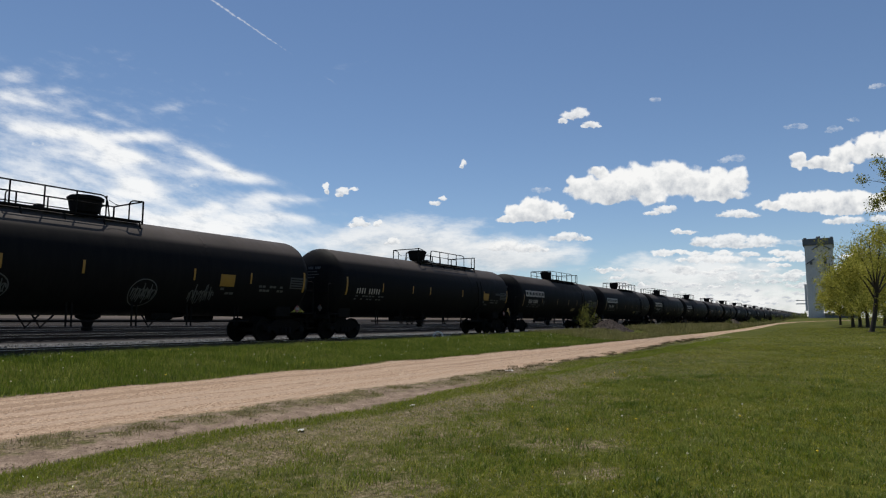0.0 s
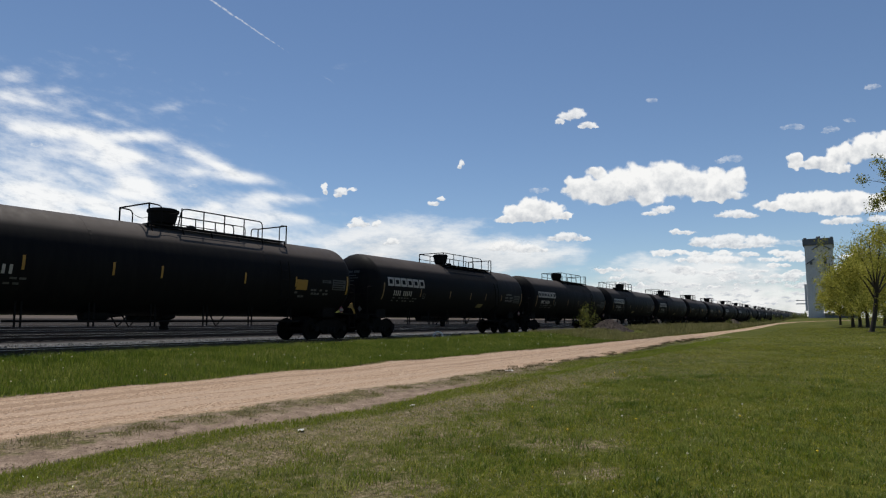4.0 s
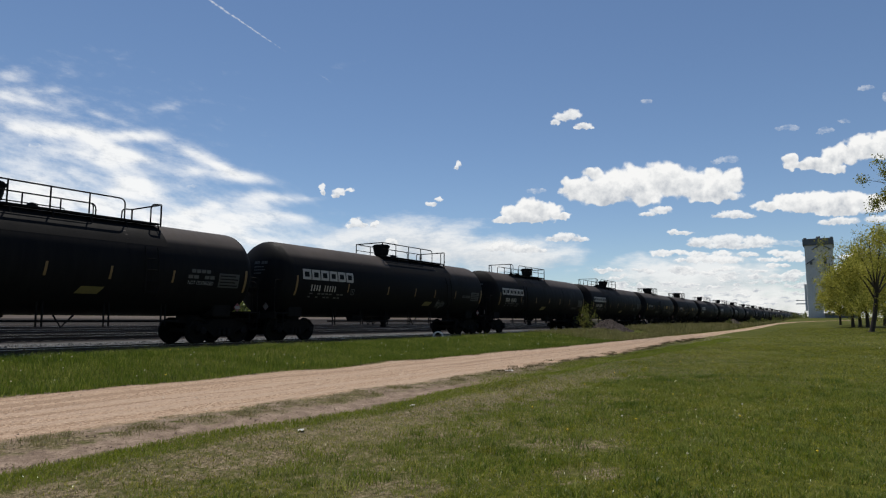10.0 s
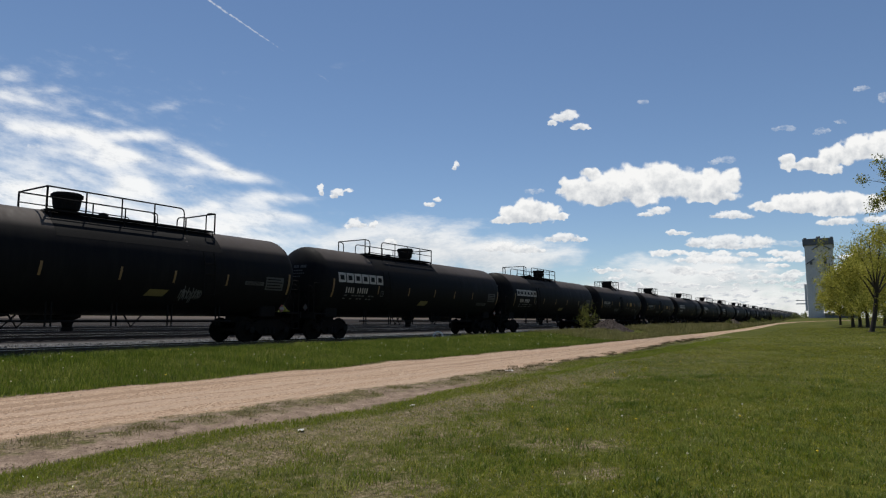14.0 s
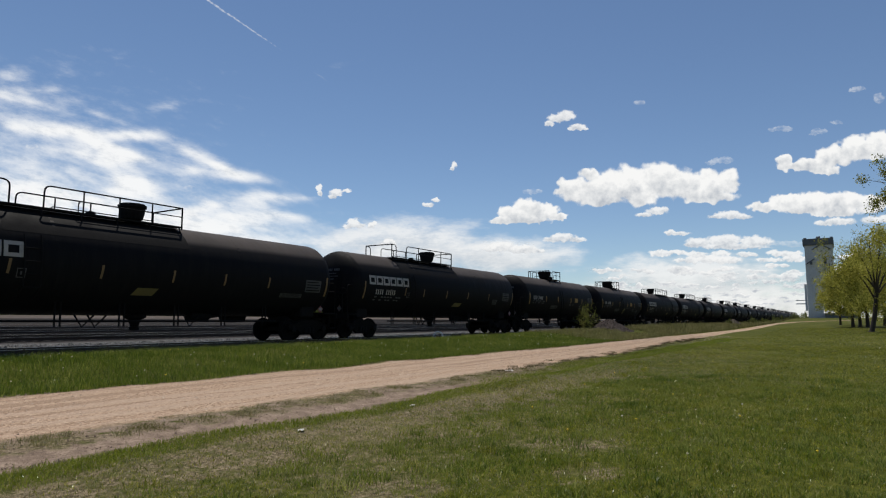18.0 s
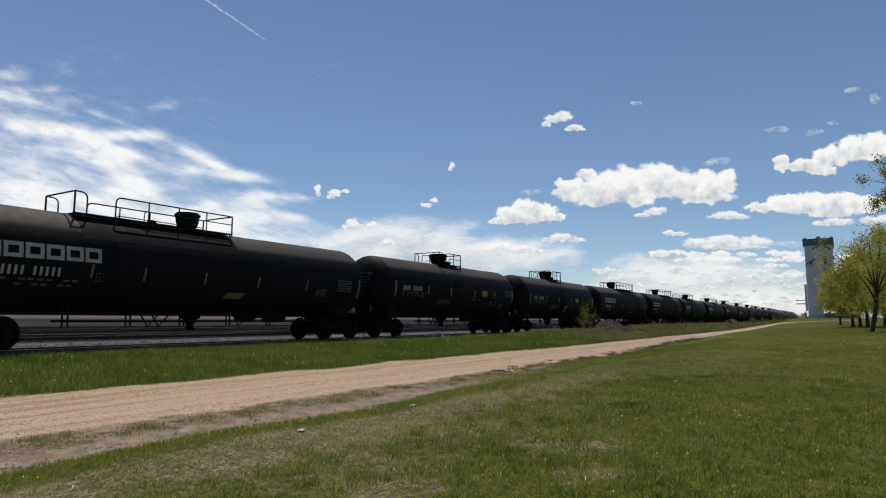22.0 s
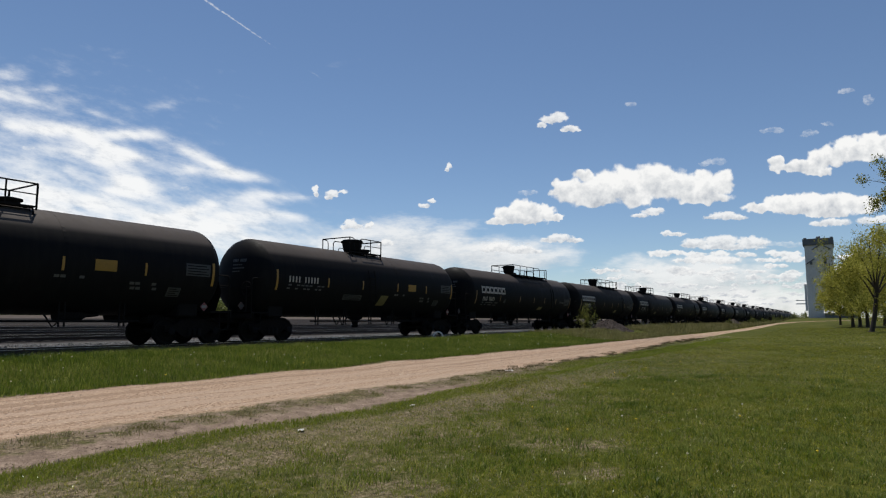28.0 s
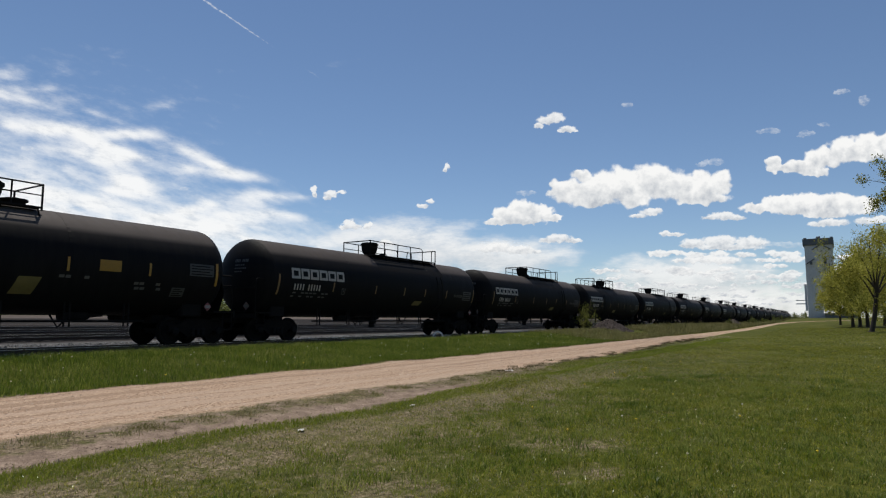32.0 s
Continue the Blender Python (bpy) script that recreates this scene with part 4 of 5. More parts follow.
    bm = bmesh.new()
    spray(bm, 3.25, 1.72, 1.15, 0.85, 9, False)
    spray(bm, -3.4, 1.72, 1.1, 0.8, 12)
    tagged(part("sprayed_tag", bm, CHALK, tank, "pale sprayed angular loops"), kind="stuff")
    bm = bmesh.new()
    spray(bm, 3.45, 1.72, 1.0, 0.7, 5, False)
    tank = [o for o in CARS[3][0].children if o.name.startswith("tank")][0]
    tagged(part("sprayed_tag", bm, CHALK, tank, "small pale sprayed loops"), kind="stuff")
    # the rest of the train
    for i in range(14):
        src = CARS[(4, 2, 5, 4, 3)[i % 5]][0]
        car = copy_thing(src, pose(0, 0, 0))
        car["label"] = "black tank car further along the train"
        for o in car.children:
            if o.name.startswith("wheelset"):
                WHEELSETS.append((o, o.matrix_basis.translation.x))
        CARS.append((car, 191.05 + i * 18.36))


# ---- grain elevator and other buildings ----
def build_elevator():
    ex, y0, y1, z0, top = 246.0, 1.9, 10.0, 1.6, 26.6
    el = thing("grain_elevator", "tall weathered grey concrete grain elevator with dark cornice", "grain elevator", at=pose(ex, 0, z0))
    h = top - z0
    bm = box(bmesh.new(), 0, 14, y0, y1, -1.5, h, 0.12)
    wall = part("wall", bm, CONCRETE, el)
    bm = bmesh.new()
    for k in range(1, 6):
        y = y0 + (y1 - y0) * k / 6
        box(bm, -0.03, 0.02, y - 0.07, y + 0.07, 0.3, h - 2.6)
    part("pilaster", bm, CONCRETE, wall)
    bm = box(bmesh.new(), -0.5, 14.5, y0 - 0.4, y1 + 0.45, h - 0.1, h + 2.1, 0.1)
    part("cornice", bm, TRIM_DARK, el, "dark grey band round the head")
    for y in (y0 + 0.1, (y0 + y1) / 2, y1 - 0.4):
        part("merlon", box(bmesh.new(), -0.55, 0.4, y - 0.4, y + 0.5, h + 2.05, h + 2.4, 0.05), TRIM_DARK, el)
    part("roof_vent", box(bmesh.new(), 3, 4.2, (y0 + y1) / 2 - 0.7, (y0 + y1) / 2 + 0.5, h + 2.1, h + 3.1, 0.05), TRIM_DARK, el)
    for a, b in (((y1 - 2.2, h - 1.7), (y1 - 4.5, h - 0.15)), ((y1 - 7.6, h - 1.7), (y1 - 5.1, h - 0.15)), ((y1 - 0.1, h - 6.5), (y1 - 2.8, h - 4.7))):
        part("spout", pipe(bmesh.new(), [(-0.3, a[0], a[1]), (-0.3, b[0], b[1])], 0.17, 8), TRIM_DARK, el, "dark sloping grain spout")
    part("spout_head", box(bmesh.new(), -0.6, 0.05, y1 - 2.1, y1 - 1.3, h - 6.6, h - 5.6, 0.05), TRIM_DARK, el)
    win = part("window", box(bmesh.new(), -0.14, 0.06, y1 - 6.2, y1 - 5.3, h - 6.5, h - 4.3, 0.03), TRIM_DARK, el)
    part("pane", box(bmesh.new(), -0.16, -0.13, y1 - 6.05, y1 - 5.45, h - 6.3, h - 4.5), GLASS_DARK, win)
    for y in (y1 - 5.6, y1 - 6.9):
        part("downpipe", pipe(bmesh.new(), [(-0.2, y, h - 6.4), (-0.2, y, h - 16.0)], 0.13), TRIM_DARK, el)
    part("leg_casing", box(bmesh.new(), 1.0, 1.9, y1 + 0.1, y1 + 0.75, 3.0, h - 13.0, 0.05), GALV, el, "pale metal leg casing")
    for z in (6.4, 5.2):
        part("loading_arm", box(bmesh.new(), 1.0, 1.5, y1 + 0.2, y1 + 3.6, z, z + 0.3, 0.03), GALV, el)
    bm = box(bmesh.new(), -7, -0.5, y0 - 6.0, y0 + 3.2, -1.0, 2.2)
    shed = thing("elevator_shed", "low dark office shed beside the elevator", "shed", at=pose(ex, 0, z0))
    part("shed_wall", bm, TRIM_DARK, shed)
    bm = bmesh.new()
    v = [bm.verts.new(p) for p in ((-7.4, y0 - 6.3, 2.1), (-0.1, y0 - 6.3, 2.1), (-3.75, y0 - 6.3, 3.5), (-7.4, y0 + 3.5, 2.1), (-0.1, y0 + 3.5, 2.1), (-3.75, y0 + 3.5, 3.5))]
    for f in ((0, 1, 2), (3, 5, 4), (0, 2, 5, 3), (1, 4, 5, 2), (0, 3, 4, 1)):
        bm.faces.new([v[i] for i in f])
    part("shed_roof", bm, GALV, shed)


# ---- trees and bushes ----
def leaves(rnd, centres, spread, per, size, flat=0.7):
    """Many small leaf clumps about the given centres, as verts and faces."""
    c = np.repeat(np.asarray(centres), per, 0)
    k = len(c)
    p = c + rnd.normal(0, 1, (k, 3)) * np.asarray(spread)
    d1 = rnd.normal(0, 1, (k, 3))
    d1 /= np.linalg.norm(d1, axis=1, keepdims=True)
    d2 = np.cross(d1, rnd.normal(0, 1, (k, 3)))
    d2 /= np.linalg.norm(d2, axis=1, keepdims=True)
    s = rnd.uniform(0.6, 1.4, (k, 1)) * size
    v = np.stack([p - d1 * s, p + d2 * s * flat * 0.5, p + d1 * s, p - d2 * s * flat * 0.5], 1).reshape(-1, 3)
    f = np.arange(4 * k).reshape(-1, 4)
    return v.tolist(), f.tolist()


def build_tree(x, y, height, radius, clear, seed, mat, label, leaf=0.16, clumps=150, per=70, lean=0.0, loose=0.07):
    rnd, nr = random.Random(seed), np.random.RandomState(seed)
    z0 = ground_z(x, y) - 0.05
    tree = thing("tree", label, "tree", at=pose(x, y, z0))
    bm = bmesh.new()
    thick = height * 0.024
    fork = clear + (height - clear) * 0.15
    trunk = [Vector((0, 0, 0)), Vector((rnd.uniform(-0.1, 0.1), lean * 0.3, clear * 0.5)), Vector((rnd.uniform(-0.2, 0.2), lean * 0.6, fork))]
    pipe(bm, [(0, 0, 0), (0, 0, 0.15)], thick * 1.5, 9, thick * 1.1)
    pipe(bm, trunk, thick, 9, thick * 0.72)
    part("trunk", bm, BARK, tree, "dark rough bark")
    tips = []
    for i in range(9):
        a = 2 * math.pi * i / 9 + rnd.uniform(-0.4, 0.4)
        r, up = radius * rnd.uniform(0.4, 0.75), rnd.uniform(0.3, 0.95)
        end = Vector((r * math.cos(a), r * math.sin(a) + lean, clear + (height - clear) * up * 0.88))
        start = trunk[-1] * rnd.uniform(0.7, 1.0)
        midp = start.lerp(end, 0.5) + Vector((0, 0, 0.08 * height * rnd.random()))
        limb = part("limb", pipe(bmesh.new(), [start, start.lerp(midp, 0.5) + Vector((0, 0, 0.02 * height)), midp, end], thick * 0.42, 6, thick * 0.07), BARK, tree)
        tips += [midp, end]
        for _ in range(5):
            e2 = end + Vector((rnd.uniform(-1, 1), rnd.uniform(-1, 1), rnd.uniform(-0.8, 0.8) * min(1.0, (height - clear) / radius))) * radius * 0.3
            part("branch", pipe(bmesh.new(), [midp.lerp(end, rnd.random()), e2], thick * 0.11, 5, thick * 0.03), BARK, limb)
            tips.append(e2)
    # leafy sprays: short hanging strings of leaf clumps, gathered in uneven masses
    centres = []
    while len(centres) < clumps:
        a, u = rnd.uniform(0, 2 * math.pi), rnd.random()
        prof = math.sin(math.pi * min(1, 0.16 + 0.84 * u)) ** 0.6
        rr = radius * prof * rnd.random() ** 0.42 * rnd.uniform(0.8, 1.03)
        p = Vector((rr * math.cos(a), rr * math.sin(a) + lean, clear * 0.8 + (height - clear * 0.8) * u))
        if noise.noise(p * (3.4 / radius) + Vector((seed, 0, 0))) > -0.06:
            drop = Vector((rnd.uniform(-0.5, 0.5), rnd.uniform(-0.5, 0.5), -rnd.uniform(0.4, 1.1))) * radius * 0.10
            centres += [p, p + drop, p + drop * 2]
    centres += tips
    v, f = leaves(nr, [tuple(c) for c in centres], (radius * loose, radius * loose, radius * loose * 0.93), per, leaf)
    raw("crown", v, f, mat, tree, "loose crown of small leaves with gaps")
    return tree


def build_bush(x, y, height, wide, stems, seed, mat, label, leaf, per):
    """Many thin stems from one root, leafed to their tips."""
    rnd, nr = random.Random(seed), np.random.RandomState(seed)
    bush = thing("bush", label, "shrub", at=pose(x, y, ground_z(x, y) - 0.03))
    centres = []
    for i in range(stems):
        a, out = rnd.uniform(0, 2 * math.pi), rnd.random() ** 0.8
        top = Vector((wide * out * math.cos(a), wide * out * math.sin(a), height * (1 - 0.62 * out) * rnd.uniform(0.72, 1.05)))
        knee = Vector((top.x * 0.35, top.y * 0.35, top.z * 0.5))
        part("stem", pipe(bmesh.new(), [(top.x * 0.05, top.y * 0.05, 0), knee, top], 0.008 + 0.006 * height, 5, 0.004), BARK, bush)
        for k in range(9):
            t = 0.15 + 0.85 * k / 8
            centres.append(tuple((knee * (2 * t) if t < 0.5 else knee.lerp(top, 2 * t - 1)) + Vector((0, 0, rnd.uniform(-0.05, 0.05)))))
    v, f = leaves(nr, centres, (0.035 * wide + 0.02, 0.035 * wide + 0.02, 0.03 * height), per, leaf, 0.5)
    raw("foliage", v, f, mat, bush, "narrow young leaves along the stems")


def build_trees():
    t = "tree with yellow-green spring leaves on the lawn"
    build_tree(87, -2.55, 11.7, 5.8, 3.7, 3, SPRING, "broad " + t, 0.11, 210, 85, -1.3)
    for x, y, h, r, s in ((118, -1.1, 10.2, 4.9, 5), (121, -2.1, 11.0, 5.6, 6), (117, -3.0, 11.6, 6, 7), (126, -5.6, 12.5, 7, 8), (104, -7.5, 11.5, 6.5, 9), (134, 0.6, 8.2, 4.2, 11)):
        build_tree(x, y, h, r, 3.4, s, SPRING, t, 0.14, 160, 60)
    build_tree(42, -5.6, 10.5, 4.3, 7.8, 21, OLIVE_LEAF, "tall tree with sparse young olive leaves", 0.075, 330, 120, loose=0.042)
    build_bush(49.8, 17.5, 2.8, 1.2, 26, 31, SHRUB, "young green many-stemmed bush at the edge of the track bed", 0.05, 9)
    for i, (x, y, h) in enumerate(((120, 16.8, 1.2), (150, 16.5, 1.8), (172, 16.6, 1.7), (200, 16.8, 2.4), (232, 17.0, 2.8), (262, 15.8, 3.6), (300, 17.2, 4.2), (320, 14.0, 5.0), (345, 17.0, 5.2))):
        build_bush(x, y, h, h * 0.95, 22, 40 + i, HEDGE, "low green scrub beside the line", 0.07 + 0.035 * h, 8)


def build_far_scrub():
    """The bushy bank beyond the yard."""
    nr = np.random.RandomState(77)
    cs = []
    for i in range(2600):
        x = nr.uniform(-40, 700)
        cs.append((x, nr.uniform(150, 172), 2.2 + (4.6 + 1.2 * math.sin(x * 0.21)) * nr.rand()))
    v, f = leaves(nr, cs, (2.0, 1.5, 1.3), 60, 0.75)
    tagged(raw("distant_scrub", v, f, HEDGE), "line of green bushes beyond the rail yard", "bushes", kind="stuff")


# ---- stones ----
def rock_mesh(bm, c, s, rnd):
    r = bmesh.ops.create_icosphere(bm, subdivisions=1, radius=s, matrix=Matrix.Translation(c))
    for v in r["verts"]:
        v.co += Vector((rnd.uniform(-1, 1), rnd.uniform(-1, 1), rnd.uniform(-1, 1))) * s * 0.3


def build_rubble():
    rnd = random.Random(8)
    nr = np.random.RandomState(9)
    octa = np.array([(1, 0, 0), (-1, 0, 0), (0, 1, 0), (0, -1, 0), (0, 0, 1), (0, 0, -1)], float)
    tri = np.array([(0, 2, 4), (2, 1, 4), (1, 3, 4), (3, 0, 4), (2, 0, 5), (1, 2, 5), (3, 1, 5), (0, 3, 5)])
    for x, y, w, h, k, label in ((55.0, 17.4, 2.9, 0.80, 2600, "low pile of brown gravel and earth by the track"), (122, 16.6, 3.4, 1.0, 700, "distant low heap of gravel by the track")):
        def heap(px, py):
            r = math.hypot(px / w, py / (0.6 * w))
            return h * max(0.0, 1 - r) ** 0.9 * (1 + 0.35 * noise.noise(Vector((px * 1.3, py * 1.3, x)))) + 0.16 * h * smooth(1.3 - r) * smooth(0.6 + 0.5 * px / w)
        v, f = [], []
        m = 26
        for i in range(m + 1):
            for j in range(m + 1):
                px, py = 1.3 * w * (2 * i / m - 1), 0.78 * w * (2 * j / m - 1)
                v.append((x + px, y + py, ground_z(x + px, y + py) - 0.04 + heap(px, py)))
        f = [(i * (m + 1) + j, (i + 1) * (m + 1) + j, (i + 1) * (m + 1) + j + 1) for i in range(m) for j in range(m)] + [(i * (m + 1) + j, (i + 1) * (m + 1) + j + 1, i * (m + 1) + j + 1) for i in range(m) for j in range(m)]
        for _ in range(k):
            u, a = nr.rand() ** 0.6 * 1.15, nr.uniform(0, 6.28)
            px, py = w * u * math.cos(a), 0.6 * w * u * math.sin(a)
            size = nr.uniform(0.03, 0.085) * (1.6 if nr.rand() < 0.06 else 1)
            q = octa * nr.uniform(0.6, 1.3, (6, 1)) * size + np.array((x + px, y + py, ground_z(x + px, y + py) - 0.03 + heap(px, py)))
            f += [tuple(t) for t in (tri + len(v)).tolist()]
            v += q.tolist()
        tagged(raw("gravel_heap", v, f, PILE), label, "gravel heap")
    hoop = bmesh.new()
    pipe(hoop, [(0.25 * math.cos(a), 0.02 * math.sin(3 * a), 0.27 * math.sin(a)) for a in [radians(d) for d in range(-40, 221, 13)]], 0.04, 7)
    ring = tagged(part("pale_hoop", hoop, PAPER, smooth_it=True), "pale hoop half buried in the trackside grass", "hoop")
    ring.matrix_basis = pose(29.25, 18.62, ground_z(29.25, 18.62) + 0.10, 0, 0, -58)
    for x, y, s in ((29.75, 18.5, 0.17), (30.15, 18.5, 0.14), (28.7, 18.5, 0.13)):
        bm = bmesh.new()
        rock_mesh(bm, (0, 0, 0), s, rnd)
        ob = tagged(part("pale_stone", bm, STONE), "pale stone lying in the trackside grass", "stone", "stones by the track")
        ob.location = (x, y, ground_z(x, y) + s * 0.6)
    for x, y, s in ((5.48, 5.35, 0.07), (8.02, 5.56, 0.06), (14.41, 7.09, 0.12)):
        bm = bmesh.new()
        rows = [[bm.verts.new((s * (i / 3 - 0.5) * 1.6, s * (j / 3 - 0.5), 0.25 * s * rnd.random())) for j in range(4)] for i in range(4)]
        for p, q in zip(rows, rows[1:]):
            for k in range(3):
                bm.faces.new((p[k], q[k], q[k + 1], p[k + 1]))
        bmesh.ops.solidify(bm, geom=bm.faces[:], thickness=0.002)
        ob = tagged(part("paper_scrap", bm, PAPER), "crumpled scrap of white paper in the worn grass", "litter", "scraps of litter")
        ob.matrix_basis = pose(x, y, ground_z(x, y) + 0.015, 0, 0, rnd.uniform(0, 360))
    # pebbles of the road
    nr = np.random.RandomState(4)
    def scatter(name, label, cat, mat, x, lane, s, flat):
        v, f = [], []
        for px, ln, a, turn in zip(x.tolist(), lane.tolist(), s.tolist(), nr.uniform(0, 6.28, len(x)).tolist()):
            y = road_y(px) + ln
            z = ground_z(px, y) - 0.1 * a
            b = len(v)
            c, d = a * math.cos(turn), a * math.sin(turn)
            v += [(px - c, y - d, z), (px + d * 0.7, y - c * 0.7, z), (px + c, y + d, z), (px - d * 0.7, y + c * 0.7, z), (px + c * 0.2, y + d * 0.2, z + a * flat)]
            f += [(b, b + 1, b + 4), (b + 1, b + 2, b + 4), (b + 2, b + 3, b + 4), (b + 3, b, b + 4)]
        tagged(raw(name, v, f, mat), label, cat, kind="stuff")
    k = 26000
    x = 2 + 55 * nr.rand(k) ** 1.9
    scatter("road_pebbles", "small tan and grey pebbles loose on the gravel road", "pebbles", PEBBLE, x, nr.uniform(-2.5, 2.15, k),
            nr.uniform(0.003, 0.008, k) * (1 + 0.03 * x) * np.where(nr.rand(k) < 0.02, 2.4, 1), 0.8)
    k = 6000
    x = 2 + 45 * nr.rand(k) ** 1.8
    scatter("earth_clods", "brown clods of earth along the wheel rut", "earth", CLOD, x, nr.normal(-3.25, 0.28, k),
            nr.uniform(0.005, 0.015, k) * (1 + 0.015 * x) * np.where(nr.rand(k) < 0.05, 2.0, 1), 0.8)
    k = 700
    x = 3 + 45 * nr.rand(k) ** 1.3
    scatter("earth_clods", "dark clods of earth along the grassy road edge", "earth", CLOD, x, 2.2 + 0.25 * np.sin(x * 1.7) * nr.rand(k) + nr.normal(0, 0.06, k), nr.uniform(0.012, 0.04, k) * (1 + 0.012 * x), 0.7)


# ---- grass ----
def blades(name, label, mat, count, pick, tall, wide, seed, keep=None, lean=0.5):
    """One sheet of single blades. pick gives random places, keep thins them."""
    nr = np.random.RandomState(seed)
    x, y = pick(nr, count)
    if keep is not None:
        ok = keep(nr, x, y)
        x, y = x[ok], y[ok]
    k = len(x)
    z = np.array([ground_z(a, b) for a, b in zip(x.tolist(), y.tolist())])
    far = 1 + np.hypot(x, y) * 0.035
    h = nr.uniform(tall[0], tall[1], k) * np.where(nr.rand(k) < 0.06, 1.5, 1.0)
    w = wide * far * nr.uniform(0.7, 1.3, k)
    a, b = nr.uniform(0, 6.283, k), nr.uniform(0, 6.283, k)
    tilt = nr.uniform(0.1, 1.0, k) * lean * h
    p = np.stack([x, y, z - 0.01], 1)
    side = np.stack([np.cos(a), np.sin(a), 0 * a], 1) * w[:, None]
    fall = np.stack([np.cos(b) * tilt, np.sin(b) * tilt, h], 1)
    midp = p + fall * np.array([0.35, 0.35, 0.6])
    v = np.stack([p - side, p + side, midp + side * 0.7, midp - side * 0.7, p + fall], 1).reshape(-1, 3)
    i = 5 * np.arange(k)[:, None]
    faces = np.concatenate([i + np.array([[0, 1, 2, 3]])], 0).tolist() + (i + np.array([[3, 2, 4]])).tolist()
    ob = raw(name, v.tolist(), faces, mat)
    return tagged(ob, label, "grass", kind="stuff")


def build_grass():
    def patchy(nr, x, y):
        lane = y - np.array([road_y(a) for a in x])
        wide = np.array([noise.noise(Vector((a * 0.35, b * 0.35, 1.7))) + 0.6 * noise.noise(Vector((a * 1.1, b * 1.1, 7))) for a, b in zip(x, y)])
        bare = np.clip((lane + 7.6) / 2.2, 0, 1) * 0.5
        return (lane < -3.75) & (nr.rand(len(x)) < np.clip(0.8 + wide * 0.8 - bare, 0.22, 1))
    def area(x0, x1, y0, y1, p=1.0):
        return lambda nr, k: (x0 + (x1 - x0) * nr.rand(k) ** p, y0 + (y1 - y0) * nr.rand(k))
    def spots(x, y):
        return np.minimum.reduce([np.hypot(x - a, y - b) / r for a, b, r in ((6.4, 2.45, 0.5), (5.35, 1.95, 0.3), (4.1, 3.1, 0.5))])
    def near_lawn(nr, x, y):
        return patchy(nr, x, y) & (spots(x, y) > 0.45 + 0.55 * nr.rand(len(x)))
    blades("lawn_grass", "short green lawn grass with thin patches", GRASS, 150000, area(2.5, 13, -1.2, 6.2, 1.15), (0.015, 0.045), 0.0030, 1, near_lawn, 1.2)
    blades("lawn_grass", "short green lawn grass further off", GRASS, 110000, area(10, 36, -3, 6.6, 1.3), (0.025, 0.065), 0.0034, 2, patchy, 0.9)
    blades("lawn_grass", "short green lawn grass far off", GRASS, 50000, area(30, 110, -8, 8, 1.3), (0.04, 0.08), 0.005, 3, patchy, 0.8)
    blades("dry_grass", "thin straw-coloured dead grass", DRY, 95000, area(2.3, 26, 0.5, 6.0, 1.4), (0.012, 0.035), 0.0024, 4, lambda nr, x, y: (y - 9.72 < -3.75) & (nr.rand(len(x)) < 0.2 + 0.8 * np.clip((y - 1.5) / 3, 0, 1)), 1.6)
    def strip(nr, x, y):
        lane = y - np.array([road_y(a) for a in x])
        k = np.clip((x - 7) / 10, 0, 1)
        return np.abs(lane + 3.98 - 0.85 * k + 0.12 * np.sin(x * 0.9)) < (0.30 + 0.32 * k) * (0.55 + 0.5 * nr.rand(len(x)))
    blades("verge_grass", "bright green grass strip along the rut", STRIP, 170000, area(2.0, 50, 5.0, 7.6, 1.6), (0.025, 0.065), 0.0022, 5, strip, 0.9)
    def tufts(nr, x, y):
        lane = y - np.array([road_y(a) for a in x])
        c = np.array([noise.noise(Vector((a * 1.2, b * 1.6, 3.3))) for a, b in zip(x, y)])
        return (np.abs(lane + 2.6 + 0.15 * np.sin(x * 2.1)) < 0.2 + 0.3 * nr.rand(len(x))) & (c > 0.08 + 0.35 * nr.rand(len(x))) & (x < 14 + 12 * nr.rand(len(x)))
    blades("verge_tufts", "dry tufts along the edge of the gravel road", DRY, 5000, area(2.0, 26, 6.3, 8.0, 1.5), (0.015, 0.05), 0.002, 6, tufts, 1.1)
    def bank(nr, x, y):
        lane = y - np.array([road_y(a) for a in x])
        return (lane > 2.15 + 0.25 * np.sin(x * 1.7) * nr.rand(len(x))) & ~((np.abs(x - 55.3) < 3.2) & (y > 14.5)) & ~((np.abs(x - 29.4) < 0.9) & (y > 17.9))
    blades("trackside_grass", "tall lush green grass between road and track", LUSH, 150000, area(3.5, 42, 11.5, 18.9, 1.2), (0.06, 0.15), 0.003, 7, bank, 0.6)
    blades("track_edge_grass", "tall green grass right against the track bed", LUSH, 26000, area(9, 58, 17.2, 18.9, 1.2), (0.06, 0.15), 0.005, 17, bank, 0.5)
    blades("trackside_grass", "taller weeds and grass further along the track", WEED, 50000, area(40, 130, 11.5, 18.8, 1.3), (0.10, 0.3), 0.006, 8, bank, 0.6)
    blades("trackside_weeds", "rough dry-tipped weeds beside the far line", WEED, 34000, area(62, 260, 13.0, 18.6, 1.0), (0.2, 0.6), 0.008, 9, bank, 0.5)
    def clumps(x0, x1, y0, y1, many, each, wide):
        def pick(nr, k):
            cx, cy = nr.uniform(x0, x1, many), nr.uniform(y0, y1, many)
            i = nr.randint(0, many, k)
            return cx[i] + nr.normal(0, wide, k), cy[i] + nr.normal(0, wide, k)
        return many * each, pick
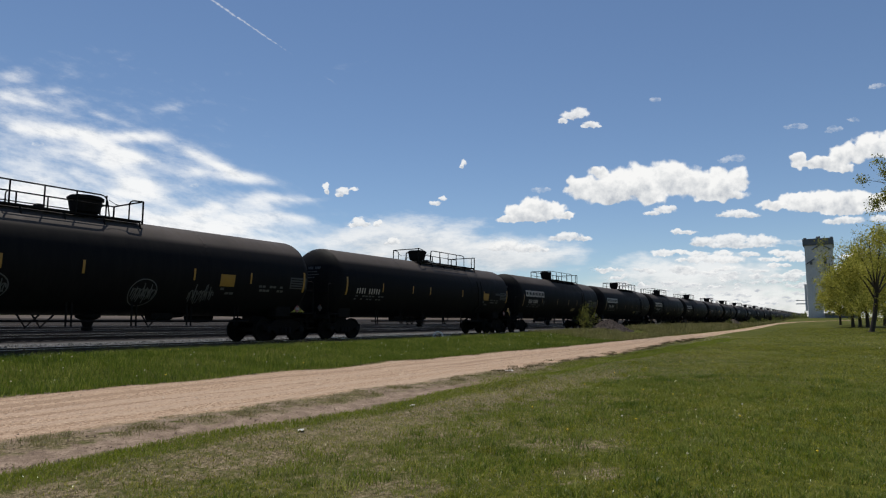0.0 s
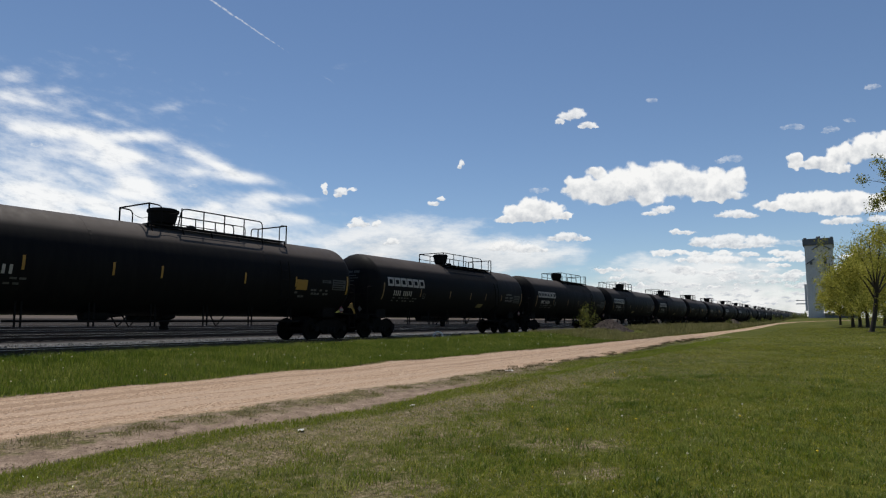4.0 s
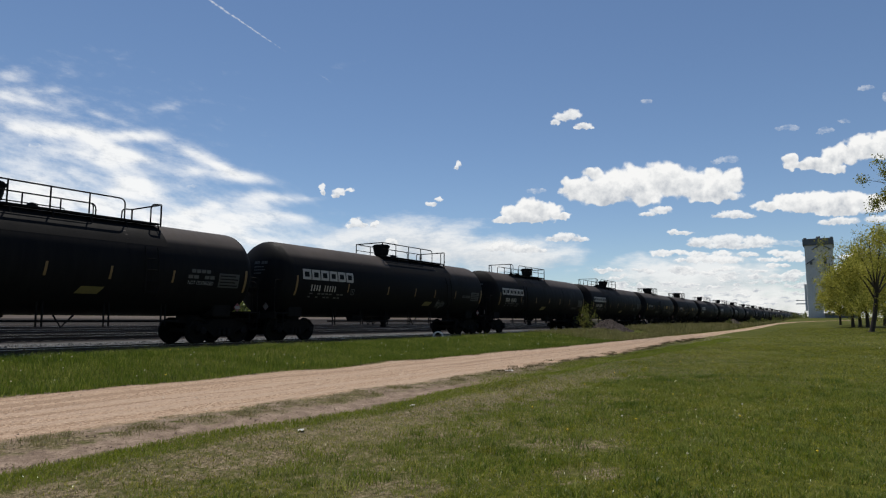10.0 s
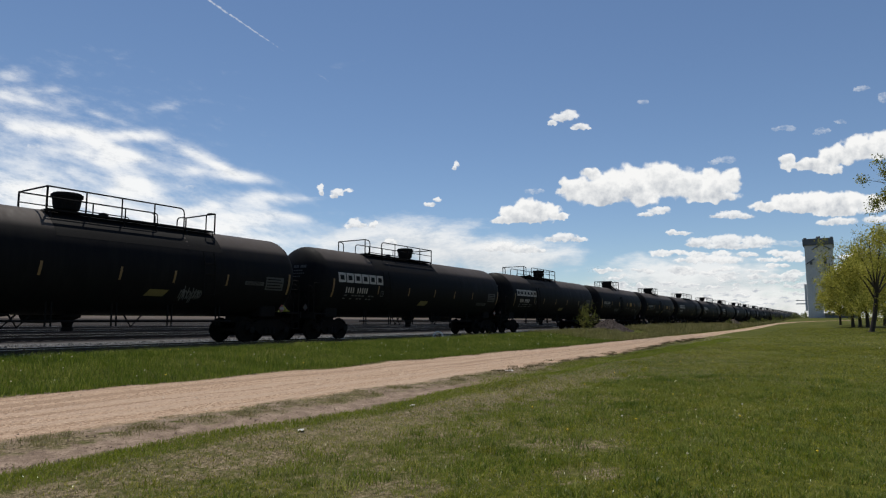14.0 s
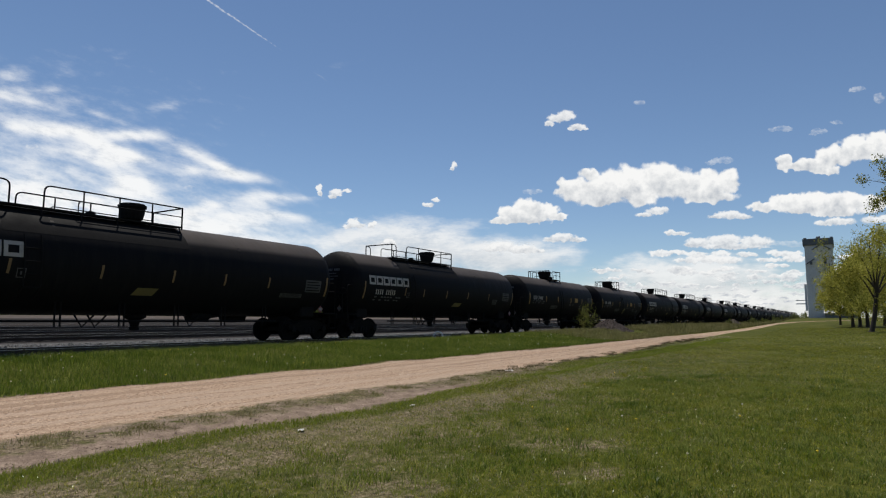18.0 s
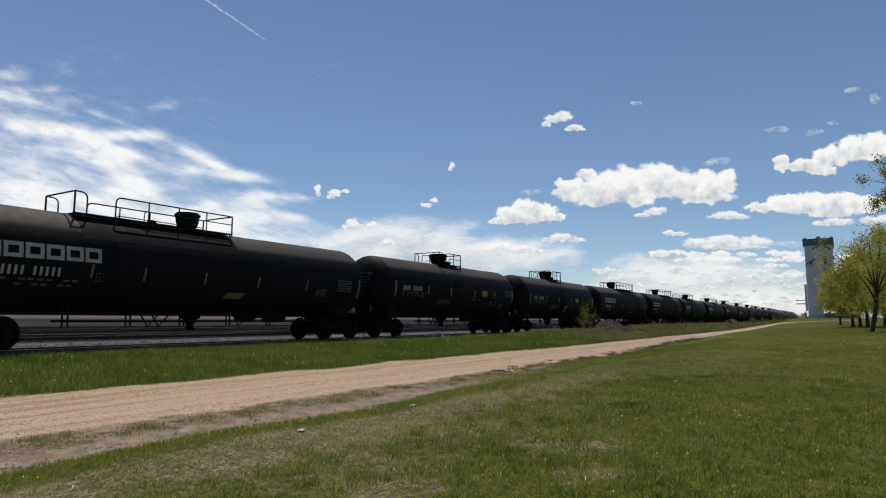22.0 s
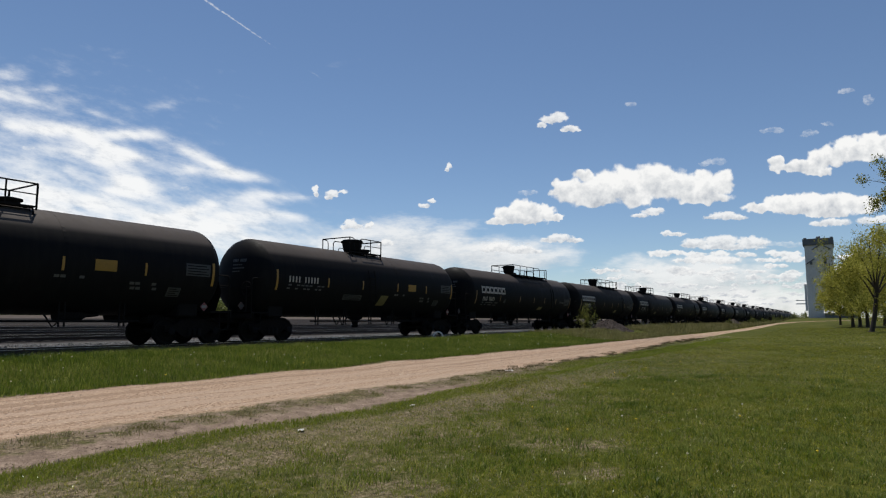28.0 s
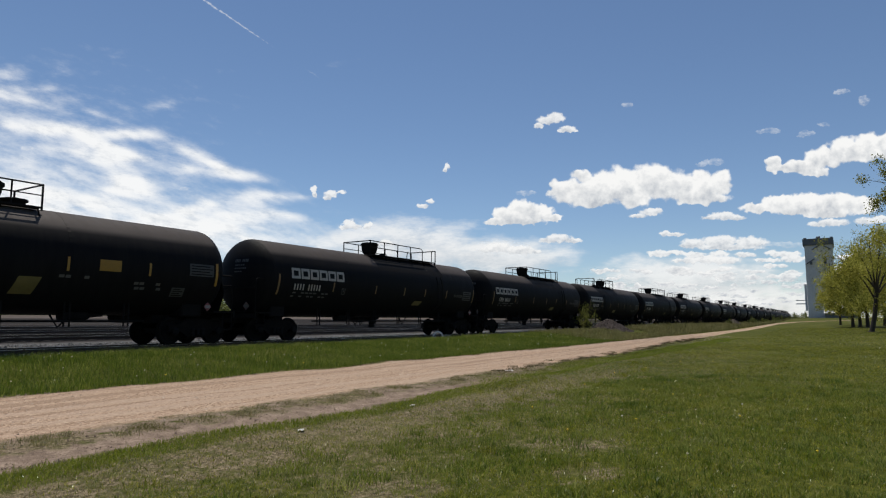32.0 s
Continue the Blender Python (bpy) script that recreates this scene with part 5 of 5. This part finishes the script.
    for j, (mat, n, label, args, tall) in enumerate((
            (GRASS, "grass_tufts", "taller dark green tufts standing in the lawn", (2.6, 20, -1.0, 5.6, 90, 60, 0.05), (0.05, 0.11)),
            (STRIP, "grass_tufts", "bright green tufts in the thin lawn", (2.6, 14, 0.0, 4.6, 520, 70, 0.09), (0.02, 0.06)),
            (FRESH, "grass_tufts", "bright yellow-green tufts in the trackside grass", (5, 46, 12.6, 18.7, 380, 36, 0.14), (0.10, 0.24)),
            (FRESH, "track_edge_grass", "pale seeding grass against the track bed", (8, 34, 17.4, 18.5, 200, 50, 0.14), (0.09, 0.22)),
            (DRY, "straw_tufts", "flattened straw tufts in the thin lawn", (2.4, 18, 1.0, 5.9, 240, 60, 0.10), (0.015, 0.04)),
            (DRY, "straw_tufts", "dry tufts at the road edge", (2.5, 24, 6.75, 7.5, 130, 70, 0.06), (0.015, 0.05)),
            (WEED, "straw_tufts", "grey-green weed tufts at the road edge", (3.0, 22, 6.8, 7.35, 40, 90, 0.075), (0.025, 0.075)),
            (FRESH, "grass_tufts", "bright yellow-green clumps in the lawn", (2.6, 16, -1.2, 4.6, 420, 60, 0.075), (0.03, 0.085)),
            (LUSH, "grass_tufts", "deep green clumps in the lawn", (2.6, 16, -1.6, 4.2, 420, 60, 0.085), (0.03, 0.08)),
            (WHITISH, "straw_tufts", "bleached straw bits in the thin lawn", (2.4, 14, 0.4, 5.6, 700, 12, 0.07), (0.008, 0.02)))):
        count, pick = clumps(*args)
        blades(n, label, mat, count, pick, tall, 0.0032 if mat in (FRESH, LUSH) and args[2] < 10 else 0.002, 60 + j, None, 0.9)
    # brown weeds along the worn edges of the road
    def rim(side):
        def pick(nr, k):
            cx = 14 + 34 * nr.rand(190)
            i = nr.randint(0, len(cx), k)
            x = cx[i] + nr.normal(0, 0.09, k)
            near = np.array([road_y(a) - 2.2 / (1 + 0.55 * smooth((a - 24) / 16) + 1.3 * smooth((a - 40) / 40)) if side < 0 else road_y(a) + 2.2 for a in cx])
            return x, near[i] + (nr.normal(0, 0.22, len(cx))[i] - 0.12) + nr.normal(0, 0.07, k)
        return pick
    blades("road_edge_weeds", "low brown weeds at the edge of the gravel road", BROWN, 11000, rim(-1), (0.02, 0.075), 0.0026, 91, None, 0.8)
    blades("road_edge_weeds", "low brown weeds where grass meets gravel", BROWN, 5000, rim(1), (0.015, 0.05), 0.0026, 92, None, 0.9)
    # dandelions
    rnd = random.Random(6)
    for n, mat, label, k, spots in (("dandelion_flowers", DANDELION, "yellow dandelion heads in the lawn", 45, 1), ("dandelion_clocks", SEEDHEAD, "white dandelion seed heads in the grass", 120, 2)):
        bm = bmesh.new()
        for i in range(k):
            if rnd.random() < (0.75 if spots == 1 else 0.1):
                x = rnd.uniform(3, 45)
                y = rnd.uniform(-0.06 * x, min(5.0, 0.45 * x))
                h = 0.07
            else:
                x, y, h = 5 + 45 * rnd.random() ** 1.4, rnd.uniform(12.6, 18.3), 0.12
            r = (0.012 if h < 0.1 else 0.017) * (1 + x * 0.015)
            z = ground_z(x, y) + h
            spin(bm, [(r * 0.4, z - r * 0.6), (r, z), (r * 0.5, z + r * 0.6)], 6, "z", (x, y, 0))
            pipe(bm, [(x, y, z - h), (x, y, z - r * 0.5)], 0.0008, 3)
        tagged(part(n, bm, mat), label, "flowers", kind="stuff")


# ---- clouds: far sheets that drift ----
CLOUDS = []


def facing(a, b, far):
    """A pose in the far sky, a to the side and b above the middle of the outlook, and the size of one there."""
    side = Vector((math.sin(YAW), -math.cos(YAW), 0))
    p = EYE + (AHEAD + side * a + side.cross(AHEAD) * b) * far
    return look(p, p + AHEAD), far


def cloud_sheet(name, a, b, far, us, vs, dens, lit, mat, label, category, drift, tilt=0.0, when=0.0):
    """A far sheet with its thickness and shade; us and vs: its grid, as parts of the distance. when: the time at which it stands at a, b."""
    m, scale = facing(a, b, far)
    verts = [(u * scale, v * scale, 0) for v in vs for u in us]
    n = len(us)
    faces = [(j * n + i, j * n + i + 1, (j + 1) * n + i + 1, (j + 1) * n + i) for j in range(len(vs) - 1) for i in range(n - 1)]
    faces = [f for f in faces if max(dens[k] for k in f) > -0.15]
    ob = raw(name, verts, faces, mat)
    for key, vals in (("dens", dens), ("lit", lit)):
        ob.data.attributes.new(key, "FLOAT", "POINT").data.foreach_set("value", list(vals))
    ob.visible_shadow = False
    tagged(ob, label, category, "clouds" if name == "cumulus_cloud" else "", "structure")
    CLOUDS.append((ob, a - drift[0] * when / 32, b - drift[1] * when / 32, far, tilt, drift))


def lobe_field(us, vs, lobes, seed, warp):
    """Thickness and shade of heaped lobes (x, y, half width, half height), their outline crumpled."""
    x, y = np.meshgrid(np.asarray(us), np.asarray(vs))
    k = 1 / warp
    off = Vector((seed * 3.7, seed * 1.9, seed * 0.7))
    flat = [(noise.noise_vector(Vector((p * k, q * k, 0)) + off) + 0.6 * noise.noise_vector(Vector((p * k * 2.3, q * k * 2.3, 3)) + off)) for p, q in zip(x.ravel().tolist(), y.ravel().tolist())]
    x = x + warp * 0.42 * np.array([f.x for f in flat]).reshape(x.shape)
    y = y + warp * 0.34 * np.array([f.y for f in flat]).reshape(x.shape)
    best = np.full(x.shape, -9.0)
    total, shade = np.zeros(x.shape), np.zeros(x.shape)
    for cx, cy, rx, ry in lobes:
        v = (y - cy) / ry
        q = 1 - ((x - cx) / rx) ** 2 - np.where(v < 0, v * 1.12, v) ** 2
        best = np.maximum(best, q)
        w = np.clip(q + 0.25, 0.0, 1.3) ** 3
        total += w
        shade += w * (0.66 + 0.42 * v)
    lit = np.where(total > 1e-6, shade / np.maximum(total, 1e-6), 0.9)
    thick = np.clip(total, 0, 2.5) / 2.5
    crown = max(cy + ry for _, cy, _, ry in lobes)
    base = min(cy - ry for _, cy, _, ry in lobes)
    height = (y - base) / (crown - base)
    lit = lit * 0.62 + 0.16 + 0.26 * height - 0.30 * thick * (1 - height)
    return np.clip(0.43 + 0.75 * best, -0.5, 1.2), lit


def grid(lo, hi, step):
    k = max(10, math.ceil((hi - lo) / step))
    return [lo + (hi - lo) * i / k for i in range(k + 1)]


def puff(a, b, lobes, seed, label, thin=0.0):
    """A heaped cloud; all in thousandths of the distance."""
    a, b = a * 0.001, b * 0.001
    lobes = [tuple(0.001 * v for v in q) for q in lobes]
    tall = max(q[3] for q in lobes)
    x0, x1 = min(q[0] - 1.35 * q[2] for q in lobes), max(q[0] + 1.35 * q[2] for q in lobes)
    y0, y1 = min(q[1] - 1.5 * q[3] for q in lobes), max(q[1] + 1.5 * q[3] for q in lobes)
    us, vs = grid(x0, x1, max(0.0011, tall * 0.06)), grid(y0, y1, max(0.0009, tall * 0.05))
    dens, lit = lobe_field(us, vs, lobes, seed, max(0.006, tall * 0.55))
    if thin:
        dens = np.minimum(dens, thin) - 0.04
    up = b + 0.112
    drift = (-0.112 * up * (0.95 + 0.62 * a), -0.024 * up)
    cloud_sheet("cumulus_cloud", a, b, 3500 + 25 * len(CLOUDS), us, vs, dens.ravel().tolist(), lit.ravel().tolist(), SCRAP if thin else (CUMULUS if tall > 0.015 else LOW), label, "cloud", drift, 0.0, 12.0)


def cloudlets():
    """Rows of small flat clouds that close up towards the horizon."""
    rnd = random.Random(12)
    lobes = []
    for row, (b, size) in enumerate(((-0.008, 1.0), (-0.020, 0.95), (-0.032, 0.85), (-0.043, 0.75), (-0.053, 0.62), (-0.062, 0.5), (-0.070, 0.42), (-0.077, 0.34), (-0.083, 0.28))):
        a = -0.17 + 0.04 * rnd.random() + (0.09 if row < 2 else 0.0)
        while a < 0.24:
            w = size * rnd.uniform(0.014, 0.034)
            y = b + rnd.uniform(-0.004, 0.004)
            if rnd.random() < 0.78:
                for _ in range(3):
                    lobes.append((a + rnd.uniform(-0.7, 0.7) * w, y + rnd.uniform(-0.12, 0.16) * w, w * rnd.uniform(0.5, 1.0), w * rnd.uniform(0.13, 0.24)))
            a += w * rnd.uniform(2.0, 3.2)
    us, vs = grid(-0.22, 0.27, 0.0016), grid(-0.095, 0.012, 0.0009)
    dens, lit = lobe_field(us, vs, lobes, 5, 0.008)
    x, y = np.meshgrid(us, vs)
    rim = np.clip(np.minimum(np.minimum(x + 0.22, 0.27 - x) / 0.04, np.minimum(y + 0.095, 0.012 - y) / 0.006), 0, 1)
    lit = 0.40 + 1.1 * (lit - 0.5)
    cloud_sheet("cloudlet_field", 0.42, 0.0, 3900, us, vs, (np.minimum(dens, 0.95) * rim - 0.4 * (1 - rim)).ravel().tolist(), lit.ravel().tolist(), LOW, "rows of small flat clouds low over the horizon", "cloud", (-0.006, -0.001), 0.0, 12.0)


def bank(a, b, w, h, seed):
    """A hazy bank of cloud."""
    us, vs = grid(-1.25 * w, 1.25 * w, w / 44), grid(-1.25 * h, 1.25 * h, h / 20)
    dens, lit = [], []
    for v in vs:
        for u in us:
            p, q = u / w, v / h
            edge = smooth((1.25 - max(abs(p), abs(q))) / 0.25)
            dens.append((0.78 - 0.85 * (p * p + q * q)) * edge - (1 - edge) * 0.8)
            lit.append(0.45 + 0.4 * smooth((q + 0.6) / 1.2))
    up = b + 0.112
    cloud_sheet("cloud_bank", a, b, 3950 + seed, us, vs, dens, lit, BANK, "hazy white cloud bank low over the horizon", "cloud", (-0.115 * up * (0.95 + 0.62 * a), -0.024 * up))


def vapour_trail():
    """A beaded, fading trail with a loose scrap beyond its end."""
    w, h = 0.15, 0.0095
    us, vs = grid(-1.2 * w, 1.2 * w, w / 130), grid(-1.2 * h, 1.2 * h, h / 12)
    dens = []
    for v in vs:
        for u in us:
            p, q = u / w, v / h
            q += 0.10 * noise.noise(Vector((p * 9, 0, 2))) + 0.05 * noise.noise(Vector((p * 30, 0, 5)))
            bead = 0.78 + 0.5 * noise.noise(Vector((p * 26, q * 0.8, 0))) + 0.3 * noise.noise(Vector((p * 60, q * 2, 1)))
            k = 0.95 * (1 - smooth((p + 0.2) / 0.75)) + 0.55 * math.exp(-((p - 0.71) / 0.1) ** 2)
            wide = 0.15 + 0.05 * smooth(-p)
            edge = smooth((1.2 - max(abs(p), abs(q))) / 0.2)
            dens.append(k * bead * math.exp(-(q / wide) ** 2) * edge - (1 - edge) * 0.8)
    cloud_sheet("vapour_trail", -0.265, 0.3245, 3480, us, vs, dens, [0.9] * len(dens), TRAIL, "thin white beaded vapour trail", "vapour trail", (-0.028, 0.0107), -34.1)


def cirrus_sheet():
    """The veil on the sunless side of the sky: streaks that drift as one."""
    ca, cb, w, h = -0.42, 0.115, 0.42, 0.24
    high = ((-0.675, 0.276, 0.030, 0.0124, 15, 0.45), (-0.680, 0.245, 0.028, 0.0098, 5, 0.70), (-0.651, 0.232, 0.030, 0.0080, -14, 0.60), (-0.616, 0.247, 0.032, 0.0053, 2, 0.35), (-0.576, 0.226, 0.025, 0.0080, 10, 0.28), (-0.536, 0.204, 0.030, 0.0053, -16, 0.40), (-0.407, 0.223, 0.039, 0.0062, 9, 0.29), (-0.434, 0.219, 0.035, 0.0044, 4, 0.16), (-0.651, 0.193, 0.053, 0.0115, -14, 0.60), (-0.589, 0.175, 0.053, 0.0098, -16, 0.75), (-0.531, 0.157, 0.053, 0.0115, -20, 0.80), (-0.500, 0.140, 0.055, 0.0106, -10, 0.90), (-0.483, 0.174, 0.043, 0.0080, 6, 0.90), (-0.447, 0.174, 0.027, 0.0053, 0, 0.60), (-0.558, 0.137, 0.044, 0.0080, -12, 0.60))
    lower = ((-0.385, 0.152, 0.037, 0.0098, -24, 0.70), (-0.341, 0.131, 0.043, 0.0098, -22, 0.80), (-0.314, 0.115, 0.053, 0.0089, -5, 0.95), (-0.372, 0.124, 0.035, 0.0071, 10, 0.45), (-0.248, 0.085, 0.053, 0.0071, -6, 0.60), (-0.296, 0.075, 0.043, 0.0124, 0, 0.85), (-0.292, 0.048, 0.051, 0.0089, -3, 0.80), (-0.239, 0.053, 0.035, 0.0062, -14, 0.50), (-0.208, 0.083, 0.032, 0.0035, 2, 0.40), (-0.616, 0.081, 0.032, 0.0151, -20, 0.95), (-0.664, 0.101, 0.040, 0.0106, -8, 0.60), (-0.478, 0.099, 0.030, 0.0142, -35, 0.65), (-0.509, 0.084, 0.044, 0.0124, 12, 0.55), (-0.385, 0.053, 0.053, 0.0080, 17, 0.60), (-0.425, 0.035, 0.062, 0.0106, 4, 0.60), (-0.638, 0.039, 0.071, 0.0133, -5, 0.55), (-0.354, 0.026, 0.062, 0.0089, 0, 0.60))
    hazes = ((-0.66, 0.16, 0.11, 0.07, -20, 0.28), (-0.62, 0.06, 0.16, 0.055, -8, 0.48), (-0.43, 0.035, 0.20, 0.055, -8, 0.44), (-0.28, 0.005, 0.20, 0.035, 0, 0.40), (-0.47, 0.13, 0.11, 0.05, -20, 0.20), (-0.58, 0.20, 0.34, 0.18, -20, 0.19), (-0.135, 0.292, 0.03, 0.007, 6, 0.24))
    far = 3460
    nu, nv = 260, 160
    dens = []
    for j in range(nv + 1):
        for i in range(nu + 1):
            a, b = (2 * i / nu - 1) * w, (2 * j / nv - 1) * h
            turn = Vector((a * 7, b * 11, 2.5))
            a, b = a + 0.020 * noise.noise(turn), b + 0.012 * noise.noise(turn + Vector((31, 7, 0)))
            fibre = noise.noise(Vector(((a * 0.95 - b * 0.3) * 16, (b * 0.95 + a * 0.3) * 60, 0))) + 0.5 * noise.noise(Vector(((a * 0.95 - b * 0.3) * 30, (b * 0.95 + a * 0.3) * 140, 5)))
            d = 0.0
            for x, y, rx, ry, t, k in high + lower:
                c, q = math.cos(radians(t)), math.sin(radians(t))
                u, v = ((a + ca - x) * c + (b + cb - y) * q) / rx, ((b + cb - y) * c - (a + ca - x) * q) / ry
                d += (1 - 0.75 * min(1.0, d)) * 0.68 * k * math.exp(-0.8 * (u * u + v * v))
            for x, y, rx, ry, t, k in hazes:
                c, q = math.cos(radians(t)), math.sin(radians(t))
                u, v = ((a + ca - x) * c + (b + cb - y) * q) / rx, ((b + cb - y) * c - (a + ca - x) * q) / ry
                d += k * math.exp(-0.9 * (u * u + v * v))
            d *= 0.94 + 0.40 * fibre
            rim = smooth((1 - max(abs(a) / w, abs(b) / h)) / 0.2)
            dens.append(min(1.05, d) * rim - 0.4 * (1 - rim))
    cloud_sheet("cirrus_cloud", ca, cb, far, [(2 * i / nu - 1) * w for i in range(nu + 1)], [(2 * j / nv - 1) * h for j in range(nv + 1)], dens, [0.8] * len(dens),
                CIRRUS, "soft streaky white cirrus veil", "cloud", (-0.0115, 0.004))


def build_clouds():
    puff(317, 97, ((-93, -6, 37, 25), (-53, 0, 40, 30), (-13, 3, 40, 35), (27, 12, 44, 32), (62, 6, 35, 29), (100, 3, 37, 27), (135, 10, 27, 20), (-67, -19, 43, 12), (102, -13, 50, 12), (-115, 0, 21, 15), (-80, 22, 18, 9), (-4, -18, 35, 12)), 1, "white heaped cumulus with pale grey base")
    puff(138, 53, ((0, 9, 32, 19), (-25, 1, 25, 16), (25, 6, 25, 15), (45, -1, 18, 7), (-41, -8, 23, 7), (-4, -7, 43, 8)), 2, "small white cumulus with sloping base")
    puff(187, 205, ((14, 6, 15, 10), (-1, 1, 17, 8), (-13, -7, 9, 5)), 3, "small round cumulus high in the sky")
    puff(218, 191, ((0, 2, 13, 6), (-8, -1, 8, 4), (9, -1, 9, 3)), 4, "little cloud scrap")
    puff(593, 69, ((-46, 5, 35, 15), (-82, -2, 28, 10), (-2, 6, 41, 18), (42, 6, 37, 18), (82, 1, 30, 16), (25, -10, 46, 10), (-20, -5, 53, 10)), 5, "long white cumulus with flat base")
    puff(654, 45, ((-28, -1, 30, 7), (-50, -4, 18, 5), (25, 1, 22, 7), (52, 4, 22, 7)), 6, "flat white cumulus under a larger one")
    puff(640, 147, ((-97, -6, 13, 10), (-74, -17, 22, 8), (-92, -16, 18, 9), (-49, -15, 35, 13), (-14, 0, 35, 19), (21, 11, 35, 22), (53, 16, 35, 25), (-32, -23, 25, 8), (88, 17, 44, 25), (123, 12, 40, 21)), 7, "white cumulus rising towards one end")
    puff(438, 9, ((-34, 1, 24, 9), (6, 4, 35, 11), (55, 3, 32, 10), (20, -5, 64, 5), (-47, -2, 12, 5)), 8, "long low cumulus")
    puff(454, 52, ((1, 2, 27, 7), (22, -1, 16, 4), (-23, -1, 13, 4)), 9, "small flat cumulus")
    puff(337, 59, ((3, 1, 18, 7), (-17, -5, 16, 4), (14, 4, 9, 5)), 10, "small ragged cumulus")
    puff(366, 26, ((6, -1, 21, 4), (-6, 1, 11, 4)), 11, "small flat cumulus")
    puff(192, 16, ((-1, 2, 25, 8), (21, -1, 16, 4), (-20, -1, 14, 5)), 12, "small white cumulus")
    puff(112, 0, ((-18, 4, 25, 9), (13, 0, 30, 8), (-35, 0, 14, 5), (40, -3, 12, 4)), 13, "soft cumulus in thin haze")
    puff(-136, 38, ((-1, 3, 12, 9), (-8, -2, 11, 4), (8, -1, 9, 4)), 14, "small bright cumulus")
    puff(-107, 39, ((-3, -2, 7, 6), (3, 2, 5, 4)), 15, "tiny bright cumulus")
    puff(-86, 9, ((4, 2, 12, 7), (-4, -2, 11, 3)), 16, "tiny bright cumulus")
    puff(-190, 92, ((-1, 4, 5, 7), (1, -4, 5, 5)), 17, "tiny upright cloud scrap")
    puff(-161, 88, ((-3, 1, 12, 7), (12, 4, 9, 3), (-9, -5, 7, 4)), 18, "tiny bright cumulus")
    puff(-14, 74, ((-6, -4, 11, 4), (6, 4, 7, 4)), 19, "tiny bright cumulus")
    puff(21, 130, ((2, 3, 5, 6), (-2, -3, 5, 4)), 20, "tiny bright cumulus")
    puff(-108, -11, ((7, 1, 12, 3), (-7, -1, 9, 2)), 21, "flat cloud scrap")
    puff(533, 189, ((8, 1, 17, 5), (-8, -1, 9, 3)), 31, "thin cloud scrap", 0.60)
    puff(595, 184, ((4, 2, 14, 5), (-4, -2, 8, 3)), 32, "thin cloud scrap", 0.60)
    puff(626, 200, ((0, 0, 11, 4),), 33, "thin cloud scrap", 0.60)
    puff(659, 252, ((4, 1, 12, 5), (-4, -1, 8, 4)), 34, "thin cloud scrap", 0.60)
    puff(694, 238, ((0, 0, 10, 9),), 35, "thin cloud scrap", 0.60)
    puff(437, 138, ((10, 2, 18, 6), (-10, -2, 10, 4)), 36, "thin cloud scrap", 0.60)
    puff(317, 231, ((0, 0, 10, 4),), 37, "thin cloud scrap", 0.60)
    puff(145, 91, ((0, 0, 16, 5),), 38, "thin cloud scrap", 0.60)
    puff(-642, 162, ((0, 0, 11, 4),), 39, "thin cloud scrap", 0.60)
    puff(-396, 98, ((0, 0, 10, 3),), 40, "thin cloud scrap", 0.60)
    puff(551, 8, ((-13, 1, 46, 4), (13, -1, 27, 4)), 41, "thin cloud scrap", 0.60)
    cloudlets()
    bank(-0.06, 0.01, 0.20, 0.055, 4)
    bank(0.40, -0.040, 0.22, 0.042, 1)
    bank(0.10, -0.010, 0.16, 0.040, 2)
    bank(0.33, -0.075, 0.40, 0.030, 3)
    bank(0.48, -0.094, 0.30, 0.026, 5)
    cirrus_sheet()
    vapour_trail()


def motions():
    for car, s in CARS:
        walk(car, [(t, pose(s - SPEED * t, TRACK_Y, RAIL_Z)) for t in (0, 16, 32)])
    turn = math.degrees(SPEED / 0.457)
    steps = 192
    rows_of = {}
    for axle, x in WHEELSETS:
        walk(axle, [(32 * i / steps, pose(x, 0, 0.457, 0, -turn * 32 * i / steps, 0)) for i in range(steps + 1)])
    for ob, a, b, far, tilt, (da, db) in CLOUDS:
        rows = []
        for t in (0, 16, 32):
            m, _ = facing(a + da * t / 32, b + db * t / 32, far)
            rows.append((t, m @ pose(0, 0, 0, 0, 0, tilt)))
        walk(ob, rows)


build_ground()
build_tracks()
build_ballast()
build_elevator()
build_trees()
build_far_scrub()
build_rubble()
place_cars()
build_clouds()
build_grass()
motions()
